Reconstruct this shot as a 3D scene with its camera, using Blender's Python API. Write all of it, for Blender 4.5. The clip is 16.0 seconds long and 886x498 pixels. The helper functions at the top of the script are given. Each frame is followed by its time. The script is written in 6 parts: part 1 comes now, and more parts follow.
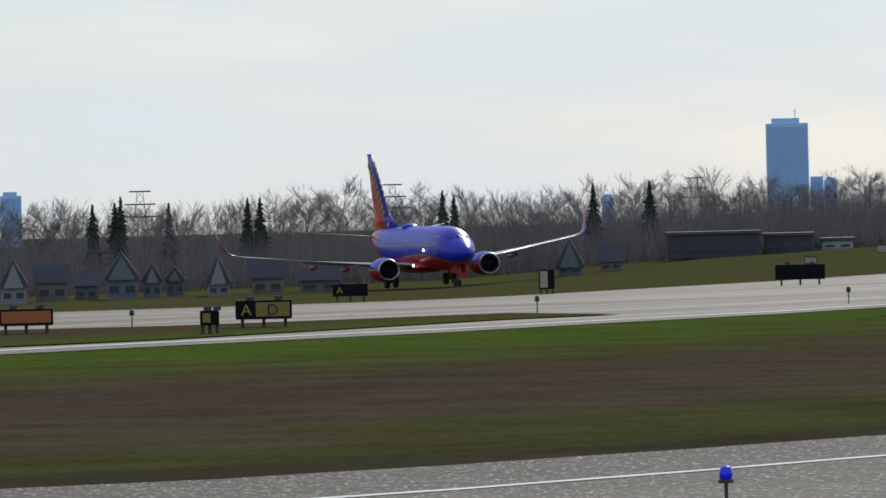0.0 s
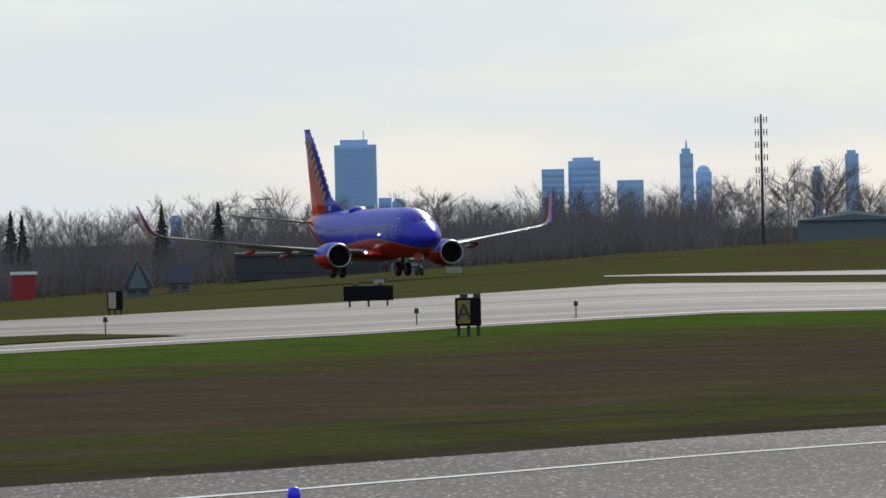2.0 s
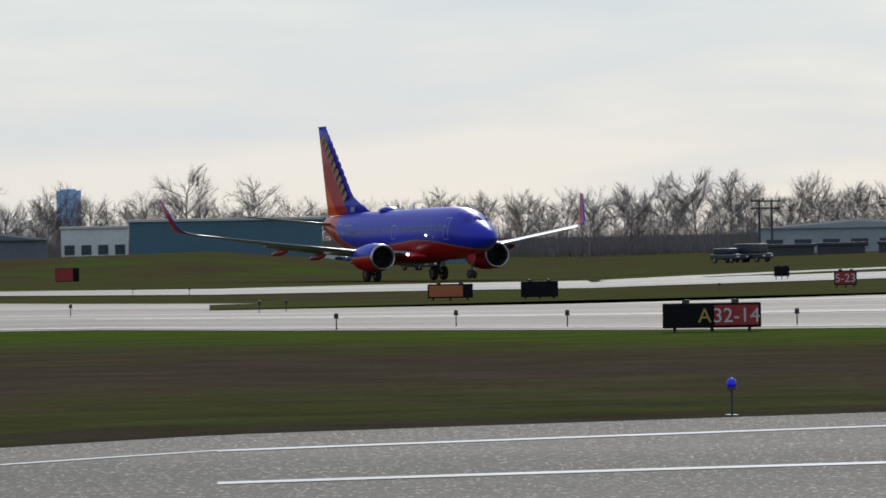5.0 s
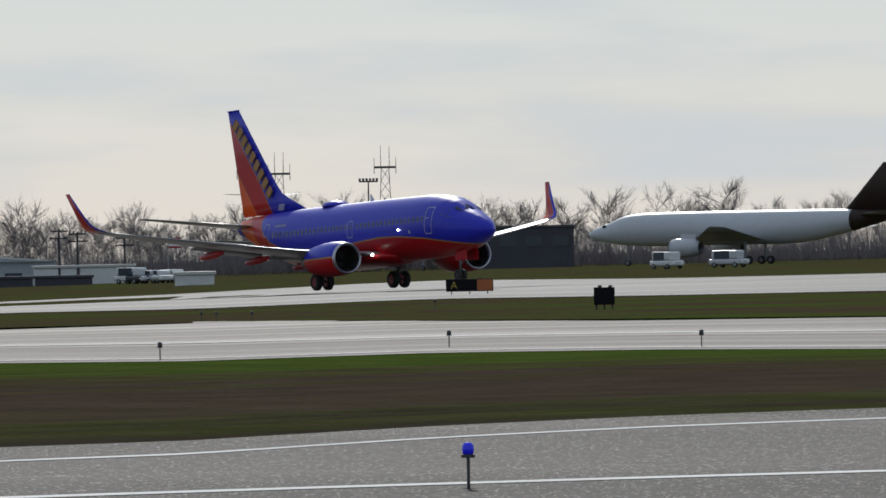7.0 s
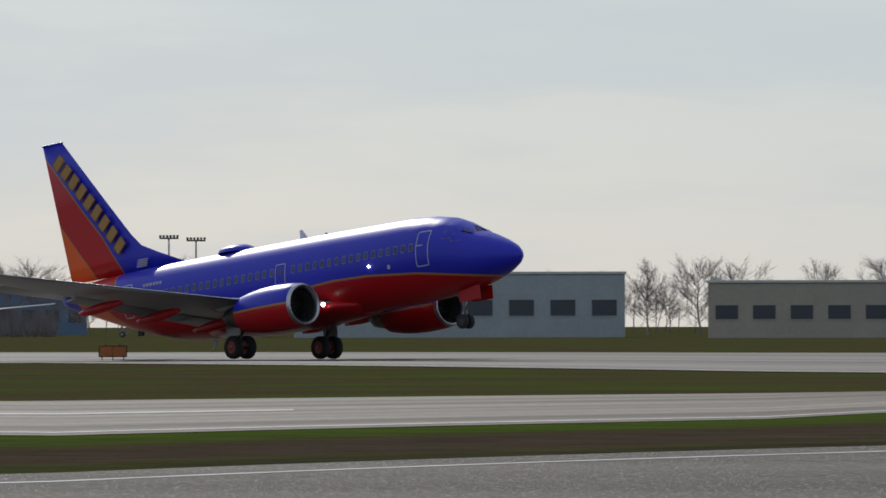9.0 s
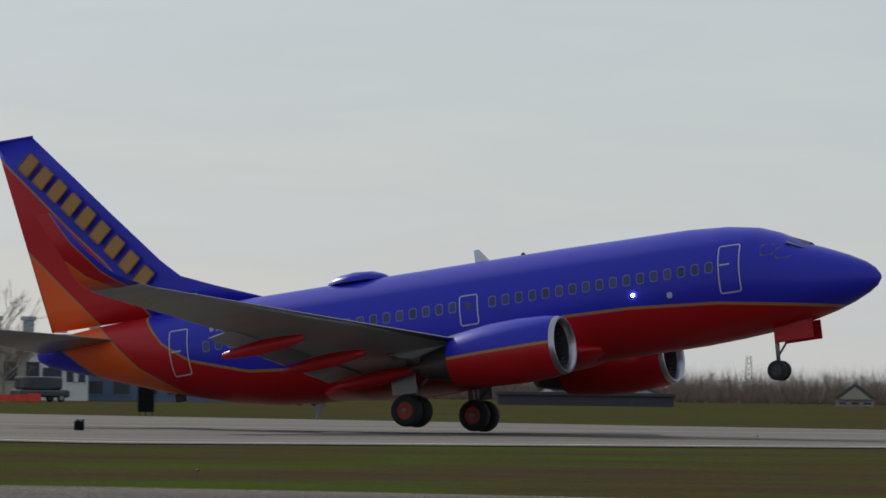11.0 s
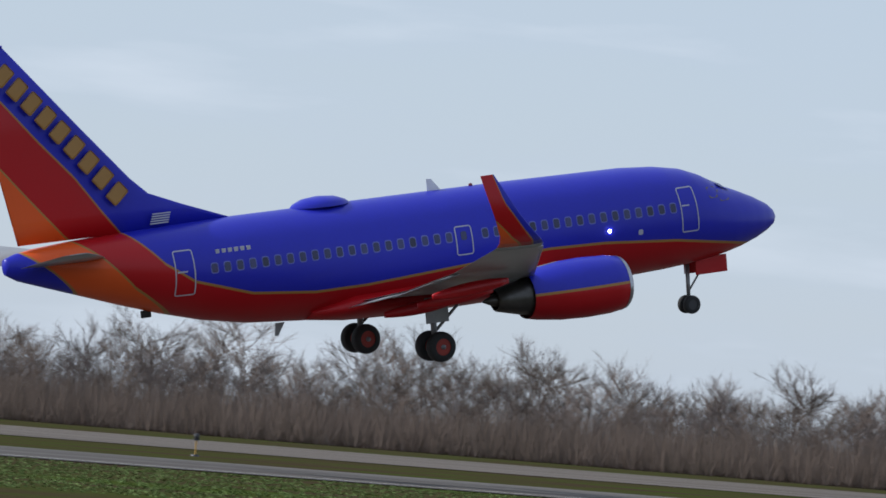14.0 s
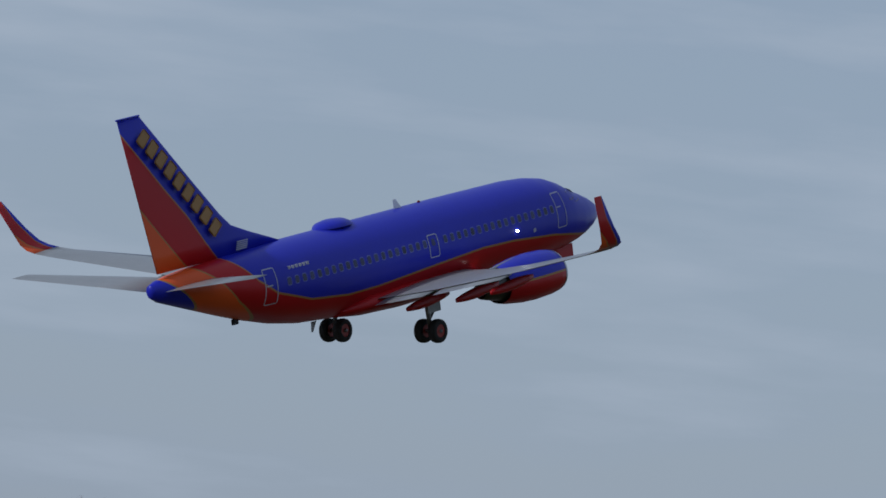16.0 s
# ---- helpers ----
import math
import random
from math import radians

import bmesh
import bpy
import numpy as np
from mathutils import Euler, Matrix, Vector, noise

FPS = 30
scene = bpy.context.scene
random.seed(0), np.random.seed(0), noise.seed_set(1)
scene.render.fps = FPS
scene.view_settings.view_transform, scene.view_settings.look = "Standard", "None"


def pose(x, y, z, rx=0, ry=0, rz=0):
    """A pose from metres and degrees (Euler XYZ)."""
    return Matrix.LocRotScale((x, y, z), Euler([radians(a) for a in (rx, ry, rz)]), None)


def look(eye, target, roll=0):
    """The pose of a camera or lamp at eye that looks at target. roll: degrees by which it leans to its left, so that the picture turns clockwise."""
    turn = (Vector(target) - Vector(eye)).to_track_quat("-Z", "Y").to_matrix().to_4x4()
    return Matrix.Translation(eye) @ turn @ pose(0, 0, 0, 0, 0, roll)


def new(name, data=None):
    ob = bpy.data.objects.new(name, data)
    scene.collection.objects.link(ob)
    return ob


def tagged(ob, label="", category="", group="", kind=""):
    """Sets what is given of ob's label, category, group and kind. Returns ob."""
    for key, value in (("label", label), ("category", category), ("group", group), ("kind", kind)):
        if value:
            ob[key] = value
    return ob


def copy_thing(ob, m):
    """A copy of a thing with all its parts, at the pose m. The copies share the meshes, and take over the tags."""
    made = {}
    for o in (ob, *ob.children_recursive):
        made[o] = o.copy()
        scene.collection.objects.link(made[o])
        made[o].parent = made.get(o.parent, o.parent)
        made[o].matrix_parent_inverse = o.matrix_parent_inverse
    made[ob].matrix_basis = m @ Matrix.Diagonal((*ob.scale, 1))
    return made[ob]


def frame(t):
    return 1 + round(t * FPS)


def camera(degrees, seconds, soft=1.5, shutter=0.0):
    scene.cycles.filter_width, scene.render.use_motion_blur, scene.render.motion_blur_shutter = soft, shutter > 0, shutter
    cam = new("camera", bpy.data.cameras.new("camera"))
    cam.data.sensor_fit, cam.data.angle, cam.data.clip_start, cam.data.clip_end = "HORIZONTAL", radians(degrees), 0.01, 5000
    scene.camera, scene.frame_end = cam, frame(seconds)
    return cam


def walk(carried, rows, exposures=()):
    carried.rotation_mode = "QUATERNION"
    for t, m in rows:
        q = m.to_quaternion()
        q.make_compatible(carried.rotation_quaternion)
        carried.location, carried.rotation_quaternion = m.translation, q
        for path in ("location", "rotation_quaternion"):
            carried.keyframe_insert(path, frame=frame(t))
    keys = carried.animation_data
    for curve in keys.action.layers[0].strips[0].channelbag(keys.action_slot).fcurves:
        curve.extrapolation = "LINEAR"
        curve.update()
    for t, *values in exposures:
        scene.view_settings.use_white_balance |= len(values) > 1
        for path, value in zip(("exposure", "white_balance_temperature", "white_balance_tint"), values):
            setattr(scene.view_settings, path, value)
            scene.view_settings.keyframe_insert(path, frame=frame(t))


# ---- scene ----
# camera on a tripod at eye height, panning with the aeroplane
EYE = (0.0, 0.0, 1.7)
cam = camera(7.475, 16.0, soft=1.6, shutter=0.04)


def aim(bearing, lift, roll):
    b, e = radians(bearing), radians(lift)
    return look(EYE, (EYE[0] + 100 * math.sin(b) * math.cos(e), EYE[1] + 100 * math.cos(b) * math.cos(e), EYE[2] + 100 * math.sin(e)), roll)


# seconds, bearing from +y towards +x, lift above the horizon, roll (degrees)
PAN = [
    (0.00, -76.000, -0.253, -1.40),
    (0.50, -75.107, -0.205, -1.40),
    (1.00, -74.200, -0.177, -1.40),
    (1.50, -73.269, -0.153, -1.40),
    (2.00, -72.352, -0.160, -1.30),
    (2.50, -71.502, -0.095, -1.20),
    (3.00, -70.576, -0.053, -1.10),
    (3.20, -70.156, -0.038, -1.10),
    (5.30, -64.012, -0.129, -1.00),
    (5.50, -63.291, -0.119, -1.00),
    (6.00, -61.443, -0.038, -1.00),
    (6.50, -59.433, 0.033, -1.00),
    (7.00, -57.437, 0.043, -1.00),
    (7.50, -55.575, 0.181, -0.70),
    (8.00, -52.042, 0.387, -0.30),
    (8.20, -50.500, 0.444, -0.20),
    (10.50, -31.385, 0.955, 0.30),
    (11.00, -24.772, 1.151, 0.80),
    (11.50, -16.872, 1.499, 1.30),
    (12.00, -8.366, 1.857, 1.90),
    (12.50, 1.157, 1.819, 2.60),
    (13.00, 11.779, 1.632, 3.70),
    (13.50, 21.170, 1.580, 4.20),
    (14.00, 29.656, 1.599, 4.60),
    (14.50, 36.890, 1.928, 4.60),
    (15.00, 42.756, 2.214, 6.00),
    (15.50, 48.333, 2.534, 6.20),
    (16.00, 51.737, 2.877, 6.40),
]
walk(cam, [(t, aim(b, e, r)) for t, b, e, r in PAN], exposures=[(0, 0.27, 6150, 8), (3.2, 0.24, 6150, 8), (5.5, 0.05, 6050, 9), (6.5, -0.08, 6050, 9), (8, -0.08, 6050, 9), (10.5, 0.03, 6550, 10), (11.5, -0.07, 6550, 10), (12.5, 0.0, 6400, 10), (13, 0.1, 6450, 11), (13.5, 0.24, 6200, 11), (14.0, 0.28, 6000, 11), (14.5, 0.12, 5950, 11), (15, -0.12, 5750, 10), (15.5, -0.38, 5650, 10), (16, -0.52, 5600, 10)])

# world and sun
SUN_BEARING, SUN_HEIGHT = -60.0, 29.0
world = bpy.data.worlds.new("sky")
scene.world = world
world.use_nodes = True
wn = world.node_tree.nodes
sky = wn.new("ShaderNodeTexSky")
sky.sky_type = "NISHITA"
sky.sun_disc = False
sky.sun_elevation, sky.sun_rotation = radians(SUN_HEIGHT), radians(SUN_BEARING)
sky.air_density, sky.dust_density, sky.ozone_density = 1.0, 0.5, 1.5
wtc = wn.new("ShaderNodeTexCoord")
wmap = wn.new("ShaderNodeMapping")
wmap.inputs["Scale"].default_value = (5.0, 5.0, 30.0)
wno = wn.new("ShaderNodeTexNoise")
wno.inputs["Scale"].default_value, wno.inputs["Detail"].default_value = 2.6, 6
wramp = wn.new("ShaderNodeValToRGB")
wramp.color_ramp.elements[0].position, wramp.color_ramp.elements[1].position = 0.42, 0.75
wmix = wn.new("ShaderNodeMixRGB")
wmix.inputs[2].default_value = (4.55, 5.1, 5.75, 1)
wfac = wn.new("ShaderNodeMath")
wfac.operation = "MULTIPLY_ADD"
wfac.inputs[1].default_value, wfac.inputs[2].default_value = 0.12, 0.79
wl = world.node_tree.links
wl.new(wtc.outputs["Generated"], wmap.inputs[0])
wl.new(wmap.outputs[0], wno.inputs["Vector"])
wl.new(wno.outputs["Fac"], wramp.inputs[0])
wl.new(wramp.outputs[0], wfac.inputs[0])
wl.new(wfac.outputs[0], wmix.inputs[0])
wl.new(sky.outputs[0], wmix.inputs[1])
wcl = wn.new("ShaderNodeMapRange")
wcl.inputs[1].default_value, wcl.inputs[2].default_value = 0.52, 0.80
wcl.inputs[3].default_value, wcl.inputs[4].default_value = 0.0, 0.45
wl.new(wno.outputs["Fac"], wcl.inputs[0])
wmix2 = wn.new("ShaderNodeMixRGB")
wmix2.inputs[2].default_value = (7.3, 7.5, 7.45, 1)
wl.new(wcl.outputs[0], wmix2.inputs[0])
wl.new(wmix.outputs[0], wmix2.inputs[1])
wl.new(wmix2.outputs[0], wn["Background"].inputs[0])
wn["Background"].inputs[1].default_value = 0.10
sun = new("sun", bpy.data.lights.new("sun", "SUN"))
sun.data.energy, sun.data.angle, sun.data.color = 2.6, radians(0.6), (1.0, 0.94, 0.85)
sb, se = radians(SUN_BEARING), radians(SUN_HEIGHT)
sun.matrix_world = look((0, 0, 0), (-math.sin(sb) * math.cos(se), -math.cos(sb) * math.cos(se), -math.sin(se)))


# ---- materials ----
def mat(name, color, rough=0.6, metal=0.0, var=0.15, scale=3.0, bump=0.0, fine=30.0, spec=0.5, rand=0.0, emit=0.0, coat=0.0):
    m = bpy.data.materials.new(name)
    m.use_nodes = True
    n, l = m.node_tree.nodes, m.node_tree.links
    b = n["Principled BSDF"]
    b.inputs["Roughness"].default_value, b.inputs["Metallic"].default_value = rough, metal
    b.inputs["Specular IOR Level"].default_value = spec
    b.inputs["Coat Weight"].default_value = coat
    tc = n.new("ShaderNodeTexCoord")
    a = n.new("ShaderNodeTexNoise")
    a.inputs["Scale"].default_value, a.inputs["Detail"].default_value = scale, 5
    f = n.new("ShaderNodeTexNoise")
    f.inputs["Scale"].default_value, f.inputs["Detail"].default_value = fine, 3
    l.new(tc.outputs["Object"], a.inputs["Vector"])
    l.new(tc.outputs["Object"], f.inputs["Vector"])
    add = n.new("ShaderNodeMath")
    add.operation = "ADD"
    l.new(a.outputs["Fac"], add.inputs[0])
    l.new(f.outputs["Fac"], add.inputs[1])
    v = n.new("ShaderNodeMapRange")
    v.inputs[1].default_value, v.inputs[2].default_value = 0.6, 1.4
    v.inputs[3].default_value, v.inputs[4].default_value = 1 - var, 1 + var
    l.new(add.outputs[0], v.inputs[0])
    out = v.outputs[0]
    if rand:
        oi = n.new("ShaderNodeObjectInfo")
        r = n.new("ShaderNodeMapRange")
        r.inputs[3].default_value, r.inputs[4].default_value = 1 - rand, 1 + rand
        l.new(oi.outputs["Random"], r.inputs[0])
        mu = n.new("ShaderNodeMath")
        mu.operation = "MULTIPLY"
        l.new(out, mu.inputs[0])
        l.new(r.outputs[0], mu.inputs[1])
        out = mu.outputs[0]
    mx = n.new("ShaderNodeVectorMath")
    mx.operation = "SCALE"
    mx.inputs[0].default_value = color
    l.new(out, mx.inputs["Scale"])
    l.new(mx.outputs[0], b.inputs["Base Color"])
    if bump:
        bu = n.new("ShaderNodeBump")
        bu.inputs["Strength"].default_value = bump
        bu.inputs["Distance"].default_value = 0.02
        l.new(f.outputs["Fac"], bu.inputs["Height"])
        l.new(bu.outputs[0], b.inputs["Normal"])
    if emit:
        b.inputs["Emission Color"].default_value = (*color, 1)
        b.inputs["Emission Strength"].default_value = emit
    return m


BLUE, RED, ORANGE, GOLD = (0.020, 0.024, 0.44), (0.42, 0.006, 0.010), (0.72, 0.10, 0.016), (0.36, 0.19, 0.05)


def ramp_of(m, src, stops, lo, hi, zlo, zhi):
    """A height as a piecewise curve of a length."""
    n, l = m.node_tree.nodes, m.node_tree.links
    r = n.new("ShaderNodeMapRange")
    r.inputs[1].default_value, r.inputs[2].default_value = lo, hi
    l.new(src, r.inputs[0])
    c = n.new("ShaderNodeValToRGB")
    c.color_ramp.interpolation = "LINEAR"
    el = c.color_ramp.elements
    while len(el) < len(stops):
        el.new(0.5)
    for e, (x, z) in zip(el, stops):
        e.position = (x - lo) / (hi - lo)
        g = (z - zlo) / (zhi - zlo)
        e.color = (g, g, g, 1)
    l.new(r.outputs[0], c.inputs[0])
    q = n.new("ShaderNodeMapRange")
    q.inputs[3].default_value, q.inputs[4].default_value = zlo, zhi
    l.new(c.outputs[0], q.inputs[0])
    return q.outputs[0]


def livery(name, bands, base, axis="Z", rough=0.34, stripe=0.05):
    """Paint in bands: each band (stops, colour) covers what lies under its curve, with a gold line along the curve."""
    m = mat(name, base, rough, spec=0.32, var=0.05, scale=1.2, fine=9.0)
    n, l = m.node_tree.nodes, m.node_tree.links
    b = n["Principled BSDF"]
    old = b.inputs["Base Color"].links[0].from_socket
    tc = n.new("ShaderNodeTexCoord")
    sx = n.new("ShaderNodeSeparateXYZ")
    l.new(tc.outputs["Object"], sx.inputs[0])
    for stops, color in bands:
        edge = ramp_of(m, sx.outputs["X"], stops, -18, 18, -8, 16)
        d = n.new("ShaderNodeMath")
        d.operation = "SUBTRACT"
        l.new(edge, d.inputs[0])
        l.new(sx.outputs[axis], d.inputs[1])
        for shift, col in ((stripe, GOLD), (-stripe, color)):
            g = n.new("ShaderNodeMath")
            g.operation = "GREATER_THAN"
            l.new(d.outputs[0], g.inputs[0])
            g.inputs[1].default_value = -shift
            mx = n.new("ShaderNodeMixRGB")
            l.new(g.outputs[0], mx.inputs[0])
            l.new(old, mx.inputs[1])
            mx.inputs[2].default_value = (*col, 1)
            old = mx.outputs[0]
    l.new(old, b.inputs["Base Color"])
    return m


EDGE_RED = [(-17.5, 13.35), (-16.28, 11.99), (-15.15, 10.68), (-13.9, 9.2), (-12.6, 7.78), (-11.65, 6.48), (-10.85, 5.45), (-9.97, 4.42), (-8.9, 3.68), (-6.65, 3.0), (-4.1, 2.74), (-2.0, 2.75), (-0.8, 2.82), (2.5, 3.02), (5.7, 3.19), (8.1, 3.13), (11.3, 2.86), (13.7, 2.50), (16.9, 2.0)]
EDGE_ORANGE = [(-17.5, 10.7), (-15.6, 8.55), (-14.4, 7.12), (-13.15, 5.68), (-12.2, 4.87), (-11.1, 3.68), (-9.7, 2.66), (-8.6, 1.9), (-8.3, -7), (17, -7)]
EDGE_TAIL = [(-17.5, 5.5), (-15.2, 5.5), (-14.1, 4.62), (-12.9, 3.52), (-11, 2.1), (-10.5, -7), (17, -7)]
M_BODY = livery("painted fuselage", [(EDGE_RED, RED), (EDGE_ORANGE, ORANGE), (EDGE_TAIL, BLUE)], BLUE)
M_NACELLE = livery("painted nacelle", [([(-18, 1.97), (2, 1.97), (7, 2.02), (18, 2.02)], RED)], BLUE)
M_WLET = livery("painted winglet", [([(-18, 14), (-5.9, 7.95), (-5.5, 7.22), (-4.98, 6.2), (-4.08, 5.1), (-3.5, 4.6), (-2.0, 3.4), (18, -7)], RED), ([(-18, 8), (-5.3, 5.6), (-4.6, 4.95), (-3.9, 4.55), (-3, 3.6), (18, -8)], ORANGE)], BLUE, stripe=0.03)
M_WING = mat("grey wing paint", (0.28, 0.285, 0.29), 0.3, 0.0, 0.10, 1.5, 0, 12)
M_METAL = mat("bare polished metal", (0.42, 0.42, 0.45), 0.32, 1.0, 0.08, 3)
M_CORE = mat("exhaust metal", (0.10, 0.095, 0.09), 0.4, 0.8, 0.25, 3)
M_DARK = mat("dark cavity", (0.012, 0.012, 0.014), 0.6)
M_TYRE = mat("tyre rubber", (0.02, 0.02, 0.021), 0.75, 0, 0.2, 8)
M_HUB = mat("red wheel hub", (0.30, 0.03, 0.02), 0.45, 0.2)
M_STRUT = mat("gear strut", (0.22, 0.22, 0.23), 0.4, 0.5)
M_REDP = mat("red gloss paint", RED, 0.34, 0, 0.06, 2, spec=0.32)
M_BLUEP = mat("blue gloss paint", BLUE, 0.34, 0, 0.06, 2, spec=0.32)
M_GOLD = mat("gold lettering paint", GOLD, 0.4, 0, 0.05)
M_OUTLINE = mat("pale door outline", (0.45, 0.45, 0.50), 0.45, 0, 0.08)
M_PANE = mat("cabin window pane", (0.028, 0.032, 0.10), 0.12, 0, 0.25, 2, rand=0.5)
M_COCKPIT = mat("cockpit glass", (0.10, 0.085, 0.09), 0.15, 0, 0.2, 2)
M_FRAMEW = mat("window surround", (0.13, 0.15, 0.46), 0.4, 0, 0.1)
M_WHITE = mat("white paint", (0.78, 0.78, 0.77), 0.45, 0, 0.06, 2)
M_LAMP = mat("lit landing lamp", (1.0, 0.95, 0.85), 0.3, emit=40.0)
M_LANDING = mat("lit landing lamp glass", (1.0, 0.93, 0.82), 0.1, emit=5.0)
M_BEACON = mat("dark red beacon glass", (0.16, 0.02, 0.03), 0.15)
M_BLACK = mat("black sign panel", (0.006, 0.006, 0.008), 0.8, 0, 0.3, 4, spec=0.15)
M_YELLOW = mat("yellow sign panel", (0.22, 0.16, 0.03), 0.5, 0, 0.15, 4)
M_ORANGE = mat("orange sign panel", (0.36, 0.10, 0.02), 0.5, 0, 0.15, 4)
M_SIGNRED = mat("red sign panel", (0.28, 0.012, 0.015), 0.5, 0, 0.1, 4)
M_LETTER = mat("white sign letters", (0.5, 0.48, 0.46), 0.5)
M_LETTERK = mat("black sign letters", (0.015, 0.015, 0.015), 0.5)
M_LETTERY = mat("yellow sign letters", (0.36, 0.25, 0.03), 0.5)
M_BLUEGLASS = mat("blue glass lens", (0.02, 0.02, 0.75), 0.15, 0, 0.1, 20, emit=0.08)
M_STEEL = mat("galvanised steel", (0.27, 0.285, 0.29), 0.42, 0.6, 0.30, 5.0, 0.15, 40)
M_DKSTEEL = mat("dark fixture metal", (0.05, 0.05, 0.055), 0.5, 0.3)
M_BARK = mat("bare tree bark", (0.225, 0.178, 0.152), 0.9, 0, 0.25, 0.7, 0, 4, spec=0.1, rand=0.25)
# greyed copies of bark and twigs, with the west's haze and backlight in their colour
M_BARKHAZE = mat("haze-greyed tree bark", (0.205, 0.180, 0.178), 0.9, 0, 0.25, 0.7, 0, 4, spec=0.1, rand=0.25)
M_SCRUBHAZE = mat("haze-greyed scrub twigs", (0.170, 0.150, 0.152), 0.9, 0, 0.35, 0.12, 0, 1.0, spec=0.05)
M_BARK_FAR = mat("distant twigs", (0.165, 0.140, 0.132), 0.9, 0, 0.2, 0.3, 0, 2, spec=0.05)
M_SCRUB = mat("brown scrub twigs", (0.175, 0.135, 0.112), 0.9, 0, 0.35, 0.12, 0, 1.0, spec=0.05)
# muted wall and roof tones with the distance haze worked into the colour
M_HOUSE = [mat("haze-toned house wall", c, 0.8, 0, 0.15, 0.3, 0, 2) for c in ((0.23, 0.24, 0.26), (0.20, 0.185, 0.175), (0.13, 0.15, 0.17))]
M_HOUSEROOF = mat("haze-toned dark roof", (0.055, 0.06, 0.08), 0.8, 0, 0.2, 0.5)
# jet white dulled in the base colour to stand for the backlit, shaded side
M_JET = mat("shade-dulled white jet paint", (0.50, 0.51, 0.53), 0.4, 0, 0.06, 1)
M_SPRUCE = mat("dark spruce needles", (0.042, 0.054, 0.044), 0.9, 0, 0.3, 0.8, 0, 4, spec=0.1, rand=0.2)
# air haze over the far city is mixed into these pale blue base colours
M_HAZEB = mat("haze-tinted blue facade", (0.40, 0.60, 0.90), 0.8, 0, 0.06, 0.05, 0, 0.4)
M_HAZEW = mat("haze-tinted darker windows", (0.34, 0.53, 0.82), 0.6, 0, 0.06, 0.05)
M_WALLG = mat("grey metal cladding", (0.30, 0.33, 0.35), 0.6, 0, 0.12, 0.3, 0, 2)
M_WALLT = mat("tan block wall", (0.34, 0.30, 0.25), 0.75, 0, 0.12, 0.3, 0, 2)
M_WALLW = mat("pale wall", (0.62, 0.62, 0.60), 0.7, 0, 0.12, 0.3, 0, 2)
M_WALLB = mat("blue cladding", (0.10, 0.16, 0.26), 0.6, 0, 0.12, 0.3, 0, 2)
M_WALLD = mat("dark wall", (0.045, 0.045, 0.055), 0.7, 0, 0.2, 0.3, 0, 2)
M_ROOF = mat("pale roof sheet", (0.50, 0.49, 0.46), 0.5, 0, 0.12, 0.3, 0, 2)
M_SHINGLE = mat("dark shingle roof", (0.07, 0.065, 0.07), 0.8, 0, 0.2, 0.5)
M_GLASSB = mat("dark building glazing", (0.03, 0.04, 0.055), 0.15)
M_TEAL = mat("teal water tank paint", (0.06, 0.13, 0.18), 0.6, 0, 0.15, 0.3)
M_MESH = mat("orange safety mesh", (0.75, 0.05, 0.03), 0.7)
M_BROWN = mat("dark brown tail paint", (0.035, 0.022, 0.015), 0.6, spec=0.2)
M_PURPLE = mat("dark purple tail paint", (0.05, 0.035, 0.10), 0.6, spec=0.2)
CARS = [mat("car paint", c, 0.25, 0.2, coat=0.4) for c in ((0.5, 0.5, 0.52), (0.05, 0.05, 0.06), (0.25, 0.03, 0.03), (0.06, 0.09, 0.2), (0.6, 0.6, 0.6))]


